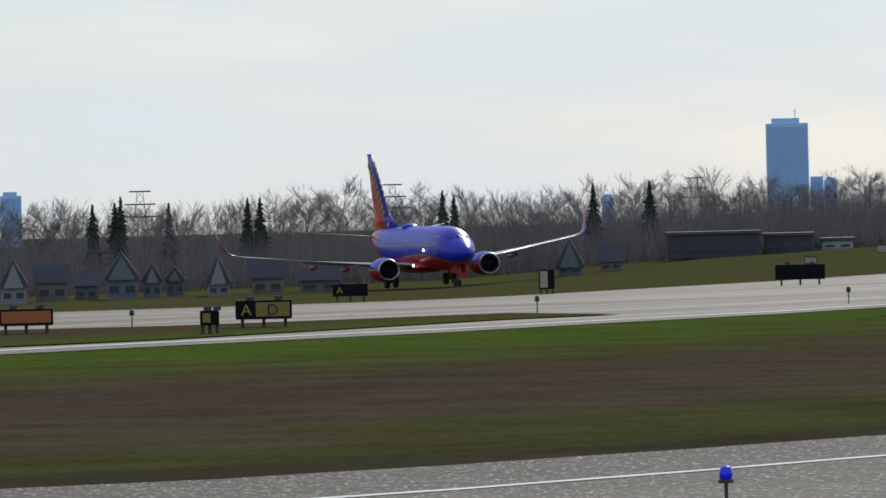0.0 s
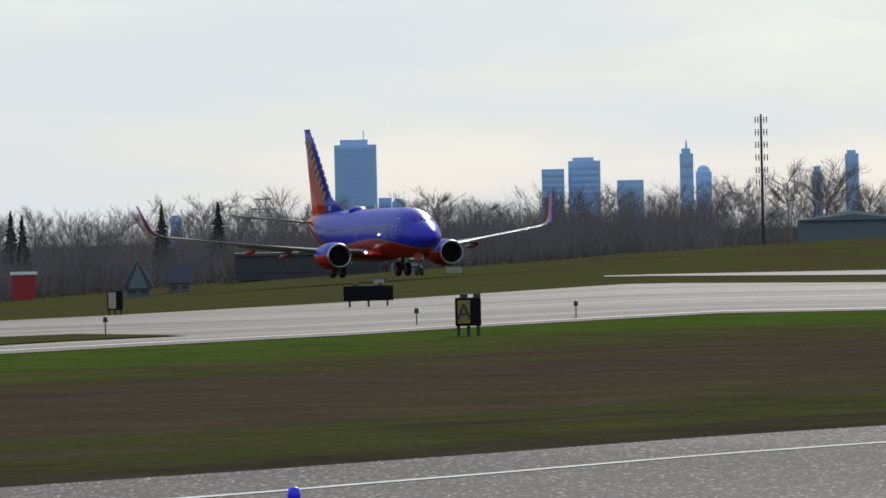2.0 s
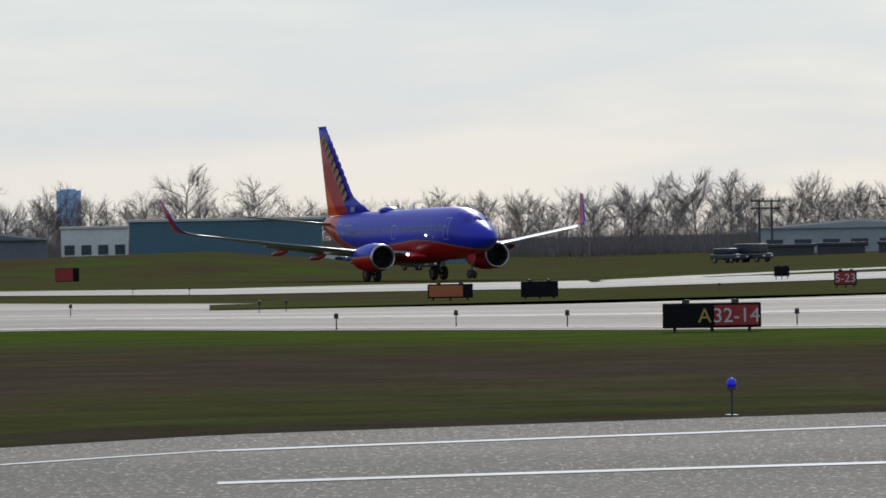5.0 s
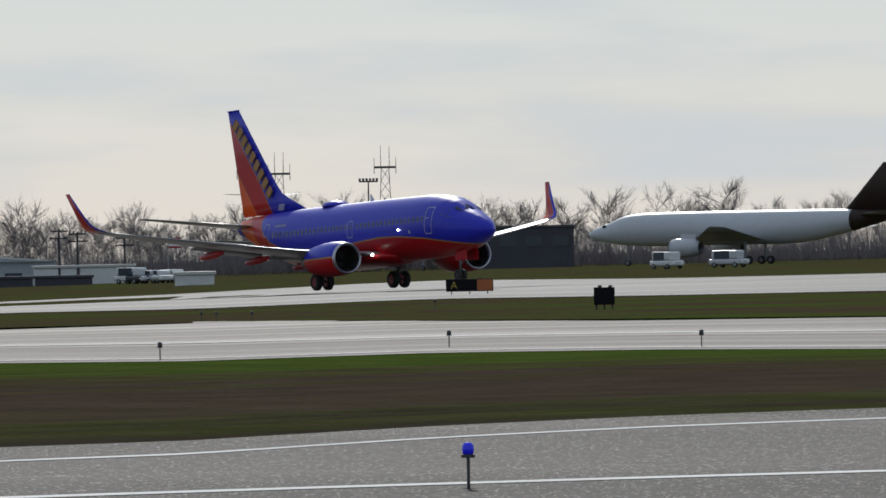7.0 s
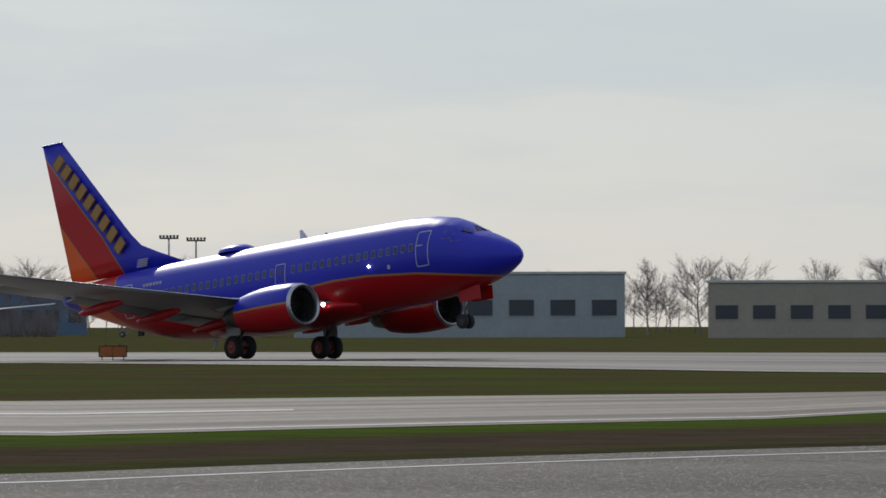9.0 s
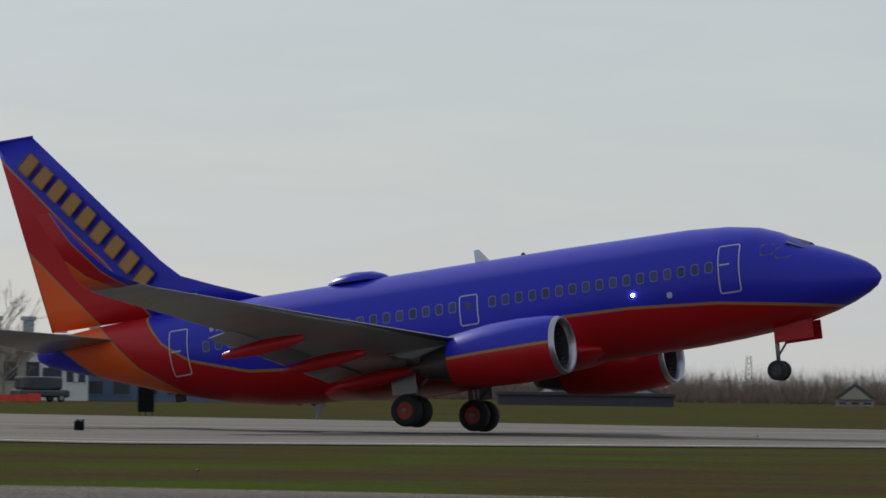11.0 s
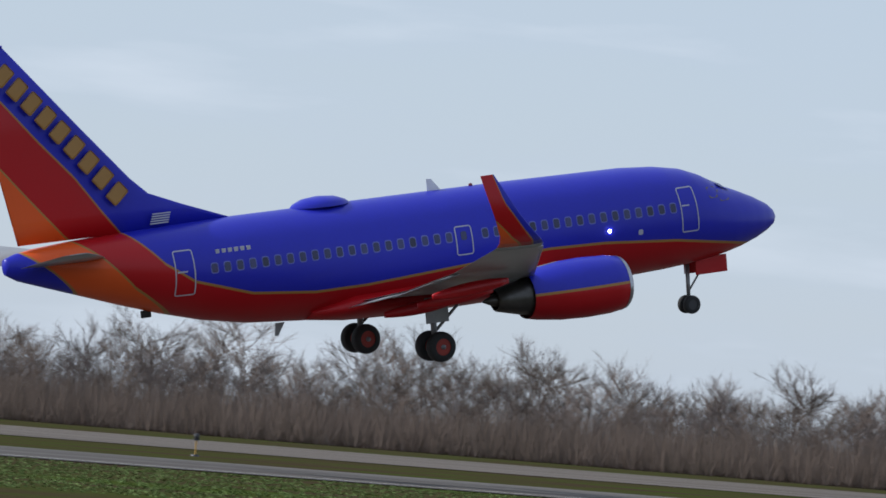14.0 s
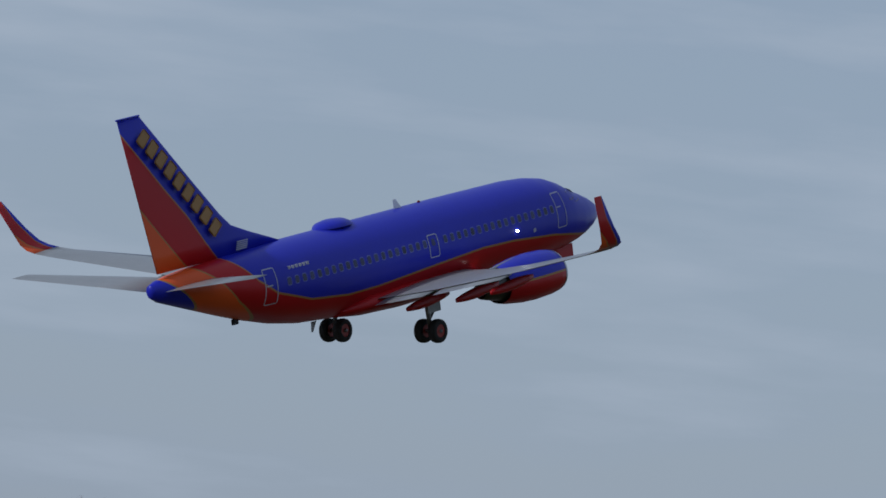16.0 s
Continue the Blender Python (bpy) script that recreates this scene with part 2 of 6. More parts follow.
def ground_mat(name, c1, c2, c3, scale, rough, bump, fine, spec=0.5, stretch=(1, 1, 1), glint=0.0, lanes=False, sparkle=0.0):
    m = bpy.data.materials.new(name)
    m.use_nodes = True
    n, l = m.node_tree.nodes, m.node_tree.links
    b = n["Principled BSDF"]
    b.inputs["Roughness"].default_value = rough
    b.inputs["Specular IOR Level"].default_value = spec
    tc = n.new("ShaderNodeTexCoord")
    mp = n.new("ShaderNodeMapping")
    mp.inputs["Scale"].default_value = stretch
    if lanes:
        cv = n.new("ShaderNodeCombineXYZ")
        for k, key in enumerate(("along_m", "across_m")):
            at = n.new("ShaderNodeAttribute")
            at.attribute_name = key
            l.new(at.outputs["Fac"], cv.inputs[k])
        l.new(cv.outputs[0], mp.inputs[0])
    else:
        l.new(tc.outputs["Object"], mp.inputs[0])
    a = n.new("ShaderNodeTexNoise")
    a.inputs["Scale"].default_value, a.inputs["Detail"].default_value = scale, 8
    a.inputs["Roughness"].default_value = 0.65
    l.new(mp.outputs[0], a.inputs["Vector"])
    r = n.new("ShaderNodeValToRGB")
    e = r.color_ramp.elements
    e[0].position, e[0].color = 0.38, (*c1, 1)
    e[1].position, e[1].color = 0.62, (*c3, 1)
    k = e.new(0.5)
    k.color = (*c2, 1)
    l.new(a.outputs["Fac"], r.inputs[0])
    f = n.new("ShaderNodeTexNoise")
    f.inputs["Scale"].default_value, f.inputs["Detail"].default_value = fine, 2
    l.new(tc.outputs["Object"], f.inputs["Vector"])
    v = n.new("ShaderNodeMapRange")
    v.inputs[1].default_value, v.inputs[2].default_value = 0.3, 0.7
    v.inputs[3].default_value, v.inputs[4].default_value = 0.75, 1.25
    l.new(f.outputs["Fac"], v.inputs[0])
    mx = n.new("ShaderNodeVectorMath")
    mx.operation = "SCALE"
    l.new(r.outputs[0], mx.inputs[0])
    l.new(v.outputs[0], mx.inputs["Scale"])
    l.new(mx.outputs[0], b.inputs["Base Color"])
    if sparkle:
        # scattered cells coloured pale to imitate sun sparkle on the worn asphalt
        vo = n.new("ShaderNodeTexVoronoi")
        vo.inputs["Scale"].default_value = 42.0
        l.new(tc.outputs["Object"], vo.inputs["Vector"])
        sp = n.new("ShaderNodeSeparateColor")
        l.new(vo.outputs["Color"], sp.inputs[0])
        gt = n.new("ShaderNodeMapRange")
        gt.inputs[1].default_value, gt.inputs[2].default_value = 1 - sparkle, 1.0
        gt.inputs[3].default_value, gt.inputs[4].default_value = 0.0, 1.0
        l.new(sp.outputs[0], gt.inputs[0])
        mc = n.new("ShaderNodeMixRGB")
        mc.inputs[2].default_value = (0.70, 0.63, 0.55, 1)
        l.new(gt.outputs[0], mc.inputs[0])
        l.new(mx.outputs[0], mc.inputs[1])
        l.new(mc.outputs[0], b.inputs["Base Color"])
    bu = n.new("ShaderNodeBump")
    bu.inputs["Strength"].default_value, bu.inputs["Distance"].default_value = bump, 0.03
    l.new(f.outputs["Fac"], bu.inputs["Height"])
    l.new(bu.outputs[0], b.inputs["Normal"])
    if glint:
        g = n.new("ShaderNodeMapRange")
        g.inputs[1].default_value, g.inputs[2].default_value = 0.35, 0.7
        g.inputs[3].default_value, g.inputs[4].default_value = rough, rough - glint
        l.new(a.outputs["Fac"], g.inputs[0])
        l.new(g.outputs[0], b.inputs["Roughness"])
    return m


M_GRASS = ground_mat("spring grass with dead patches", (0.064, 0.045, 0.030), (0.062, 0.056, 0.024), (0.055, 0.078, 0.017), 0.085, 1.0, 0.6, 6.0, 0.0)
M_APRON = ground_mat("worn asphalt apron", (0.032, 0.024, 0.018), (0.050, 0.039, 0.030), (0.072, 0.057, 0.044), 0.12, 0.85, 1.0, 9.0, 0.15, (0.12, 1.0, 1), glint=0.03, lanes=True, sparkle=0.07)
# palest lane streaks are low-sun glare put into the concrete colour, with added gloss
M_TAXI = ground_mat("pale concrete taxiway", (0.088, 0.069, 0.053), (0.135, 0.109, 0.086), (0.22, 0.18, 0.145), 0.2, 0.82, 0.35, 3.0, 0.14, (0.05, 1.0, 1), glint=0.16, lanes=True)
M_RUNWAY = ground_mat("runway asphalt with tyre marks", (0.060, 0.051, 0.044), (0.112, 0.097, 0.083), (0.165, 0.142, 0.12), 0.12, 0.80, 0.35, 3.0, 0.22, (0.04, 1.0, 1), glint=0.12, lanes=True)


def verge_mat():
    """Mown grass that lies in uneven bands between two pavements, green at the far edge, dead brown in the middle."""
    m = mat("mown grass in dead and green bands", (1, 1, 1), 1.0, 0, 0.34, 0.6, 0.6, 7.0, spec=0.0)
    n, l = m.node_tree.nodes, m.node_tree.links
    b = n["Principled BSDF"]
    shade = b.inputs["Base Color"].links[0].from_socket
    at = [n.new("ShaderNodeAttribute") for _ in range(3)]
    for q, key in zip(at, ("across", "along_m", "across_m")):
        q.attribute_name = key
    cv = n.new("ShaderNodeCombineXYZ")
    sc = n.new("ShaderNodeMath")
    sc.operation, sc.inputs[1].default_value = "MULTIPLY", 0.16
    l.new(at[1].outputs["Fac"], sc.inputs[0])
    l.new(sc.outputs[0], cv.inputs[0])
    l.new(at[2].outputs["Fac"], cv.inputs[1])
    no = n.new("ShaderNodeTexNoise")
    no.inputs["Scale"].default_value, no.inputs["Detail"].default_value, no.inputs["Roughness"].default_value = 0.22, 8, 0.7
    l.new(cv.outputs[0], no.inputs["Vector"])
    w = n.new("ShaderNodeMath")
    w.operation, w.inputs[1].default_value = "MULTIPLY_ADD", 1.15
    l.new(no.outputs["Fac"], w.inputs[0])
    of = n.new("ShaderNodeMath")
    of.operation, of.inputs[1].default_value = "SUBTRACT", 0.575
    l.new(at[0].outputs["Fac"], of.inputs[0])
    l.new(of.outputs[0], w.inputs[2])
    r = n.new("ShaderNodeValToRGB")
    e = r.color_ramp.elements
    stops = [(0.0, (0.044, 0.037, 0.025)), (0.10, (0.050, 0.054, 0.018)), (0.22, (0.062, 0.049, 0.031)), (0.50, (0.058, 0.042, 0.032)), (0.66, (0.058, 0.052, 0.024)), (0.82, (0.056, 0.076, 0.017)), (1.0, (0.056, 0.082, 0.015))]
    while len(e) < len(stops):
        e.new(0.5)
    for q, (x, c) in zip(e, stops):
        q.position, q.color = x, (*c, 1)
    l.new(w.outputs[0], r.inputs[0])
    mu = n.new("ShaderNodeMixRGB")
    mu.blend_type, mu.inputs[0].default_value = "MULTIPLY", 1.0
    l.new(r.outputs[0], mu.inputs[1])
    l.new(shade, mu.inputs[2])
    l.new(mu.outputs[0], b.inputs["Base Color"])
    return m


M_VERGE = verge_mat()
M_LINE = mat("worn white runway paint", (0.60, 0.58, 0.55), 0.75, 0, 0.3, 0.5, spec=0.12)
M_LINEY = mat("faded yellow taxi line", (0.50, 0.30, 0.06), 0.5, 0, 0.2, 0.5)


# ---- mesh helpers ----
def mesh_ob(name, bm, material, smooth=False):
    me = bpy.data.meshes.new(name)
    bm.to_mesh(me)
    bm.free()
    for m in (material if isinstance(material, (list, tuple)) else [material]):
        me.materials.append(m)
    if smooth:
        for p in me.polygons:
            p.use_smooth = True
    return new(name, me)


def part(name, bm, material, parent, label="", smooth=False):
    ob = mesh_ob(name, bm, material, smooth)
    ob.parent = parent
    if label:
        ob["label"] = label
    return ob


def box(bm, x0, x1, y0, y1, z0, z1, bevel=0.0):
    r = bmesh.ops.create_cube(bm, size=1.0, matrix=Matrix.Translation(((x0 + x1) / 2, (y0 + y1) / 2, (z0 + z1) / 2)) @ Matrix.Diagonal((x1 - x0, y1 - y0, z1 - z0, 1)))
    if bevel:
        vs = set(r["verts"])
        es = [e for e in bm.edges if e.verts[0] in vs and e.verts[1] in vs]
        bmesh.ops.bevel(bm, geom=es, offset=bevel, segments=2, profile=0.5, affect="EDGES")
    return bm


def a_box(*a, bevel=0.0):
    return box(bmesh.new(), *a, bevel=bevel)


def rod(bm, p, q, r0, r1=None, n=8):
    p, q = Vector(p), Vector(q)
    d = q - p
    m = Matrix.Translation((p + q) / 2) @ d.to_track_quat("Z", "Y").to_matrix().to_4x4()
    bmesh.ops.create_cone(bm, cap_ends=True, segments=n, radius1=r0, radius2=r0 if r1 is None else r1, depth=d.length, matrix=m)
    return bm


def a_rod(*a, **k):
    return rod(bmesh.new(), *a, **k)


def loft(bm, rings, closed=True, caps=True):
    """Joins rings of equally many points."""
    vs = [[bm.verts.new(p) for p in r] for r in rings]
    n = len(vs[0])
    for a, b in zip(vs, vs[1:]):
        for i in range(n if closed else n - 1):
            j = (i + 1) % n
            try:
                bm.faces.new((a[i], a[j], b[j], b[i]))
            except ValueError:
                pass
    if caps:
        for r in (vs[0], vs[-1]):
            try:
                bm.faces.new(r)
            except ValueError:
                pass
    bmesh.ops.recalc_face_normals(bm, faces=bm.faces)
    return bm


def thing(name, label, category, m=None, group="", kind=""):
    ob = tagged(new(name), label, category, group, kind)
    if m is not None:
        ob.matrix_basis = m
    return ob


# ---- terrain ----
DIP_BEARING = [-90, -82, -76.2, -73.9, -70.9, -63.8, -58.1, -52.7, -45]
DIP = [-6, -6, -5, -3.1, -1.6, -2.1, -0.7, -0.1, 0]
DIP_AT = [660, 660, 644, 571, 553, 527, 442, 385, 385]


def dip(b, r):
    """The field falls gently away towards the far west end."""
    if b > -45 or b < -150:
        return 0.0
    w = 1.0 if b > -90 else (b + 150) / 60
    return w * float(np.interp(b, DIP_BEARING, DIP)) * min(1.0, max(0.0, (r - 130) / (float(np.interp(b, DIP_BEARING, DIP_AT)) - 130)))


def terrain(x, y):
    return dip(math.degrees(math.atan2(x, y)), math.hypot(x, y))


def spot(bearing, dist, lift=0.0):
    b = radians(bearing)
    x, y = dist * math.sin(b), dist * math.cos(b)
    return Vector((x, y, terrain(x, y) + lift))


def facing(bearing, dist, lift=0.0, turn=0.0):
    """A pose on the ground whose -y side faces the camera."""
    p = spot(bearing, dist, lift)
    return pose(p.x, p.y, p.z, 0, 0, -bearing + turn)


# ---- ground and pavements ----
def ground_sheet():
    rs = [0, 8, 16, 25, 35, 45, 60, 80, 100, 125, 150, 180, 215, 260, 310, 370, 440, 520, 620, 740, 900, 1200, 1700, 2600, 4900]
    bs = [-180 + 3 * i for i in range(33)] + [-82 + 0.75 * i for i in range(191)] + [63 + 3 * i for i in range(40)]
    bm = bmesh.new()
    rings = [[bm.verts.new(spot(b, r)) for b in bs] for r in rs[1:]]
    c = bm.verts.new((0, 0, 0))
    n = len(bs)
    for i in range(n):
        bm.faces.new((c, rings[0][(i + 1) % n], rings[0][i]))
    for a, b in zip(rings, rings[1:]):
        for i in range(n):
            j = (i + 1) % n
            bm.faces.new((a[i], a[j], b[j], b[i]))
    bmesh.ops.recalc_face_normals(bm, faces=bm.faces)
    return tagged(mesh_ob("ground", bm, M_GRASS, True), "patchy spring grass airfield, green and dead brown", "grass", kind="structure")


def strip(name, near, far, b0, b1, material, label, category, lift=0.03, step=0.4, rows=6):
    """Pavement between two edges given as distance by bearing."""
    bm = bmesh.new()
    lay_a, lay_m, lay_l = (bm.verts.layers.float.new(k) for k in ("across", "across_m", "along_m"))
    run = 0.0
    n = max(2, int((b1 - b0) / step))
    rings = []
    for i in range(n + 1):
        b = b0 + (b1 - b0) * i / n
        p = np.interp(b, [k[0] for k in near], [k[1] for k in near])
        q = np.interp(b, [k[0] for k in far], [k[1] for k in far])
        rings.append([bm.verts.new(spot(b, p + (q - p) * j / rows, lift)) for j in range(rows + 1)])
        run += (rings[-1][0].co - rings[-2][0].co).length if i else 0.0
        for j, v in enumerate(rings[-1]):
            v[lay_a], v[lay_m], v[lay_l] = j / rows, (q - p) * j / rows, run
    for a, c in zip(rings, rings[1:]):
        for j in range(rows):
            bm.faces.new((a[j], c[j], c[j + 1], a[j + 1]))
    bmesh.ops.recalc_face_normals(bm, faces=bm.faces)
    for f in bm.faces:
        if f.normal.z < 0:
            f.normal_flip()
    return tagged(mesh_ob(name, bm, material), label, category, kind="structure")


def straight(y, b0, b1):
    """Edge stops of a straight line parallel to the runway."""
    return [(b0 + (b1 - b0) * i / 40, y / math.cos(radians(b0 + (b1 - b0) * i / 40))) for i in range(41)]


ground_sheet()
E1 = [(-82, 43), (-78, 44.5), (-76, 46), (-74, 48), (-72, 50.5), (-70, 53.5), (-67, 57.5), (-63, 60), (-59.6, 62.3), (-57.5, 66), (-55.7, 68.5), (-52, 72), (-48, 77), (-40, 96), (-34.8, 108), (-27.7, 107), (-20, 100), (0, 80), (60, 60)]
E2 = [(-82, 86), (-79.8, 91), (-76, 100), (-73.2, 110), (-71.5, 119), (-70, 127), (-68, 126), (-66.5, 121), (-63.3, 114), (-59.6, 110.5), (-57.5, 115), (-55.7, 114.5), (-51.5, 107), (-48, 103), (-42, 120), (-39, 146), (-36, 189)]
E3 = [(-82, 160), (-79.3, 171), (-76, 187), (-73.2, 212), (-70.6, 250), (-68, 220), (-66.6, 208), (-63.3, 215), (-59.6, 206), (-57.4, 179), (-55.8, 168), (-51.5, 158), (-48.3, 150), (-42, 165), (-36, 190)]
E4 = [(-71, 330), (-69, 300), (-67, 285), (-63.3, 330), (-61, 325), (-59.6, 295), (-57.4, 310), (-55.6, 287), (-52, 262), (-50.5, 285), (-48.3, 310), (-42, 240), (-35, 202), (-27.6, 181), (-24.7, 189), (-16.8, 214), (-10, 206), (0, 196), (3, 193)]
E5 = [(-71, 345), (-69, 360), (-67, 370), (-63.3, 530), (-59.6, 530), (-57.4, 590), (-55.6, 505), (-52, 455), (-48, 430), (-42, 400), (-35, 375), (-31.4, 346), (-24.8, 309), (-16.8, 281), (-10, 262), (0, 245), (3, 243)]
strip("apron", [(-82, 1), (60, 1)], E1, -82, 55, M_APRON, "worn grey asphalt apron with painted glitter specks", "apron")
strip("grass_verge", E1, E2, -82, -36, M_VERGE, "mown grass strip, green at one edge and dead brown across the middle", "grass", 0.02, 0.25, 12)
strip("taxiway", E2, E3, -82, -36, M_TAXI, "pale concrete taxiway shining in low sun", "taxiway")
strip("runway", E4, E5, -71, 3, M_RUNWAY, "grey runway with dark tyre marks", "runway")
strip("runway_east", straight(196, 3, 62), straight(242, 3, 62), 3, 62, M_RUNWAY, "grey runway going on eastwards", "runway", 0.032)
strip("taxiway_far", straight(330, 13, 62), straight(480, 13, 62), 13, 62, M_TAXI, "pale concrete taxiway before the bare trees", "taxiway", 0.034)
strip("crossing_runway", [(-3, 252), (3, 175), (6, 120), (9, 105), (13, 120), (16, 150), (19.5, 196)], [(-3, 560), (3, 500), (6, 760), (12, 720), (14, 560), (16, 330), (18, 245), (19.5, 243)], -3, 19.5, M_TAXI, "wide pale concrete runway crossing", "runway", 0.036)


def grass_bank():
    """A low rise in the far field before the warehouses."""
    bm = bmesh.new()
    rings = []
    for i in range(49):
        b = -71.6 + 6.2 * i / 48
        top = float(np.interp(b, [-71.6, -70, -69, -67, -66, -65.4], [-0.1, 0.9, 1.5, 2.2, 1.3, -0.1]))
        rings.append([bm.verts.new(spot(b, 640 + 20 * j, 0.03 + top * math.sin(math.pi * j / 6) ** 1.3 - (0.2 if j in (0, 6) else 0))) for j in range(7)])
    for a, c in zip(rings, rings[1:]):
        for j in range(6):
            bm.faces.new((a[j], c[j], c[j + 1], a[j + 1]))
    bmesh.ops.recalc_face_normals(bm, faces=bm.faces)
    tagged(mesh_ob("grass_bank", bm, M_GRASS, True), "low grassy rise in the far field", "grass", kind="structure")


grass_bank()


def line(name, e, off, width, b0, b1, material, label, lift=0.035):
    strip(name, [(b, r + off) for b, r in e], [(b, r + off + width) for b, r in e], b0, b1, material, label, "painted line", lift, rows=1)


line("edge_line_west", E1, -4.4, 0.25, -82, -67, M_LINE, "thin white painted line along the apron edge")
line("edge_line", E1, -4.6, 0.42, -67, -40, M_LINE, "white painted line along the apron edge")
line("edge_line_inner", [(-67, 45.9), (-61.7, 47.6), (-55.7, 49.6), (-50, 51.5), (-44, 54)], 0, 0.45, -67, -44, M_LINE, "white painted line across the apron")
line("taxi_line", E2, 2.5, 0.6, -82, -40, M_LINE, "white painted taxiway edge line")
line("taxi_line_far", E2, 24, 1.6, -68, -46, M_LINE, "white painted taxiway line")
line("runway_line", E4, 4, 1.0, -60, 3, M_LINE, "white painted runway edge line")
line("runway_line_east", straight(200, 3, 62), 0, 0.8, 3, 62, M_LINE, "white painted runway edge line", 0.037)


def patch_of(name, pts, material, label, category, lift=0.05):
    """A flat shape between corner points given by bearing and distance."""
    bm = bmesh.new()
    vs = [bm.verts.new(spot(b, r, lift)) for b, r in pts]
    f = bm.faces.new(vs)
    bmesh.ops.triangulate(bm, faces=[f])
    for q in bm.faces:
        q.normal_update()
        if q.normal.z < 0:
            q.normal_flip()
    return tagged(mesh_ob(name, bm, material), label, category, kind="structure")


patch_of("grass_island", [(-79.758, 96.1), (-78.328, 99.1), (-76.895, 104.4), (-75.461, 110.5), (-74.506, 113.0), (-75.460, 117.5), (-76.893, 114.3), (-78.326, 112.1), (-79.754, 111.9)], M_GRASS, "narrow grass island in the taxiway", "grass")
patch_of("grass_wedge", [(-58.374, 187.9), (-56.417, 173.7), (-51.885, 160.3), (-51.882, 279.4), (-56.414, 256.9), (-57.561, 224.2)], M_GRASS, "dark grass wedge between taxiway and runway", "grass", 0.05)
patch_of("grass_wedge_west", [(-67.038, 176.7), (-63.299, 211.4), (-59.560, 197.3), (-59.559, 226.0), (-63.298, 249.4), (-67.038, 200.6)], M_GRASS, "thin grass strip between two taxiways", "grass", 0.05)


# ---- the taking-off airliner; origin on the ground under the main gear, nose towards +x, left wing towards +y ----
BODY = [(16.68, 3.18, 3.02, 0.05), (16.5, 3.44, 2.80, 0.30), (16.2, 3.68, 2.62, 0.55), (15.6, 4.00, 2.37, 0.90), (14.9, 4.31, 2.15, 1.20), (14.2, 4.58, 1.99, 1.43),
        (13.7, 4.86, 1.90, 1.55), (13.2, 5.12, 1.83, 1.66), (12.5, 5.38, 1.75, 1.76), (11.4, 5.57, 1.67, 1.85), (10.0, 5.67, 1.61, 1.88), (5, 5.72, 1.60, 1.88), (0, 5.72, 1.60, 1.88), (-4.0, 5.72, 1.60, 1.88),
        (-6.2, 5.72, 1.78, 1.86), (-8.0, 5.70, 2.10, 1.77), (-9.7, 5.67, 2.55, 1.60), (-11.3, 5.62, 3.05, 1.33), (-13.0, 5.55, 3.62, 0.98), (-14.5, 5.44, 4.12, 0.62), (-15.2, 5.34, 4.36, 0.42), (-15.65, 5.20, 4.62, 0.20)]
BX = [b[0] for b in BODY][::-1]


def body_at(x):
    return tuple(float(np.interp(x, BX, [b[i] for b in BODY][::-1])) for i in (1, 2, 3))


def skin(x, z):
    """Half width of the body at a length and height."""
    top, bot, hw = body_at(x)
    c, h = (top + bot) / 2, (top - bot) / 2
    return hw * math.sqrt(max(0.0, 1 - ((z - c) / h) ** 2))


def body_rings(stations, n=48):
    out = []
    for x, top, bot, hw in stations:
        c, h = (top + bot) / 2, (top - bot) / 2
        out.append([(x, hw * math.cos(2 * math.pi * i / n), c + h * math.sin(2 * math.pi * i / n)) for i in range(n)])
    return out


def smooth_stations(st, k=3):
    xs = []
    for a, b in zip(st, st[1:]):
        xs += [a[0] + (b[0] - a[0]) * i / k for i in range(k)]
    xs.append(st[-1][0])
    return [(x, *[float(np.interp(x, [s[0] for s in st][::-1], [s[i] for s in st][::-1])) for i in (1, 2, 3)]) for x in xs]


def foil(bm, secs, n=10):
    """A wing from sections (leading edge, trailing edge, thickness, way across)."""
    rings = []
    for le, te, th, up in secs:
        le, te, up = Vector(le), Vector(te), Vector(up).normalized()
        ring = []
        for i in range(n + 1):
            u = (1 - math.cos(math.pi * i / n)) / 2
            t = th * (2.6 * math.sqrt(u) * (1 - u) + 0.04 * (1 - u)) / 1.0
            ring.append(le.lerp(te, u) + up * t * 0.62)
        for i in range(n - 1, 0, -1):
            u = (1 - math.cos(math.pi * i / n)) / 2
            t = th * (2.6 * math.sqrt(u) * (1 - u) + 0.04 * (1 - u))
            ring.append(le.lerp(te, u) - up * t * 0.38)
        rings.append(ring)
    return loft(bm, rings)


def mirrored(p, s):
    return (p[0], p[1] * s, p[2])


def turned_body(bm, prof, x0, y, z, n=28, squash=1.0):
    """A round body along x: (x, radius) pairs."""
    return loft(bm, [[(x0 + x, y + r * math.cos(2 * math.pi * i / n), z + r * (squash if math.sin(2 * math.pi * i / n) < 0 else 1) * math.sin(2 * math.pi * i / n)) for i in range(n)] for x, r in prof], caps=False)


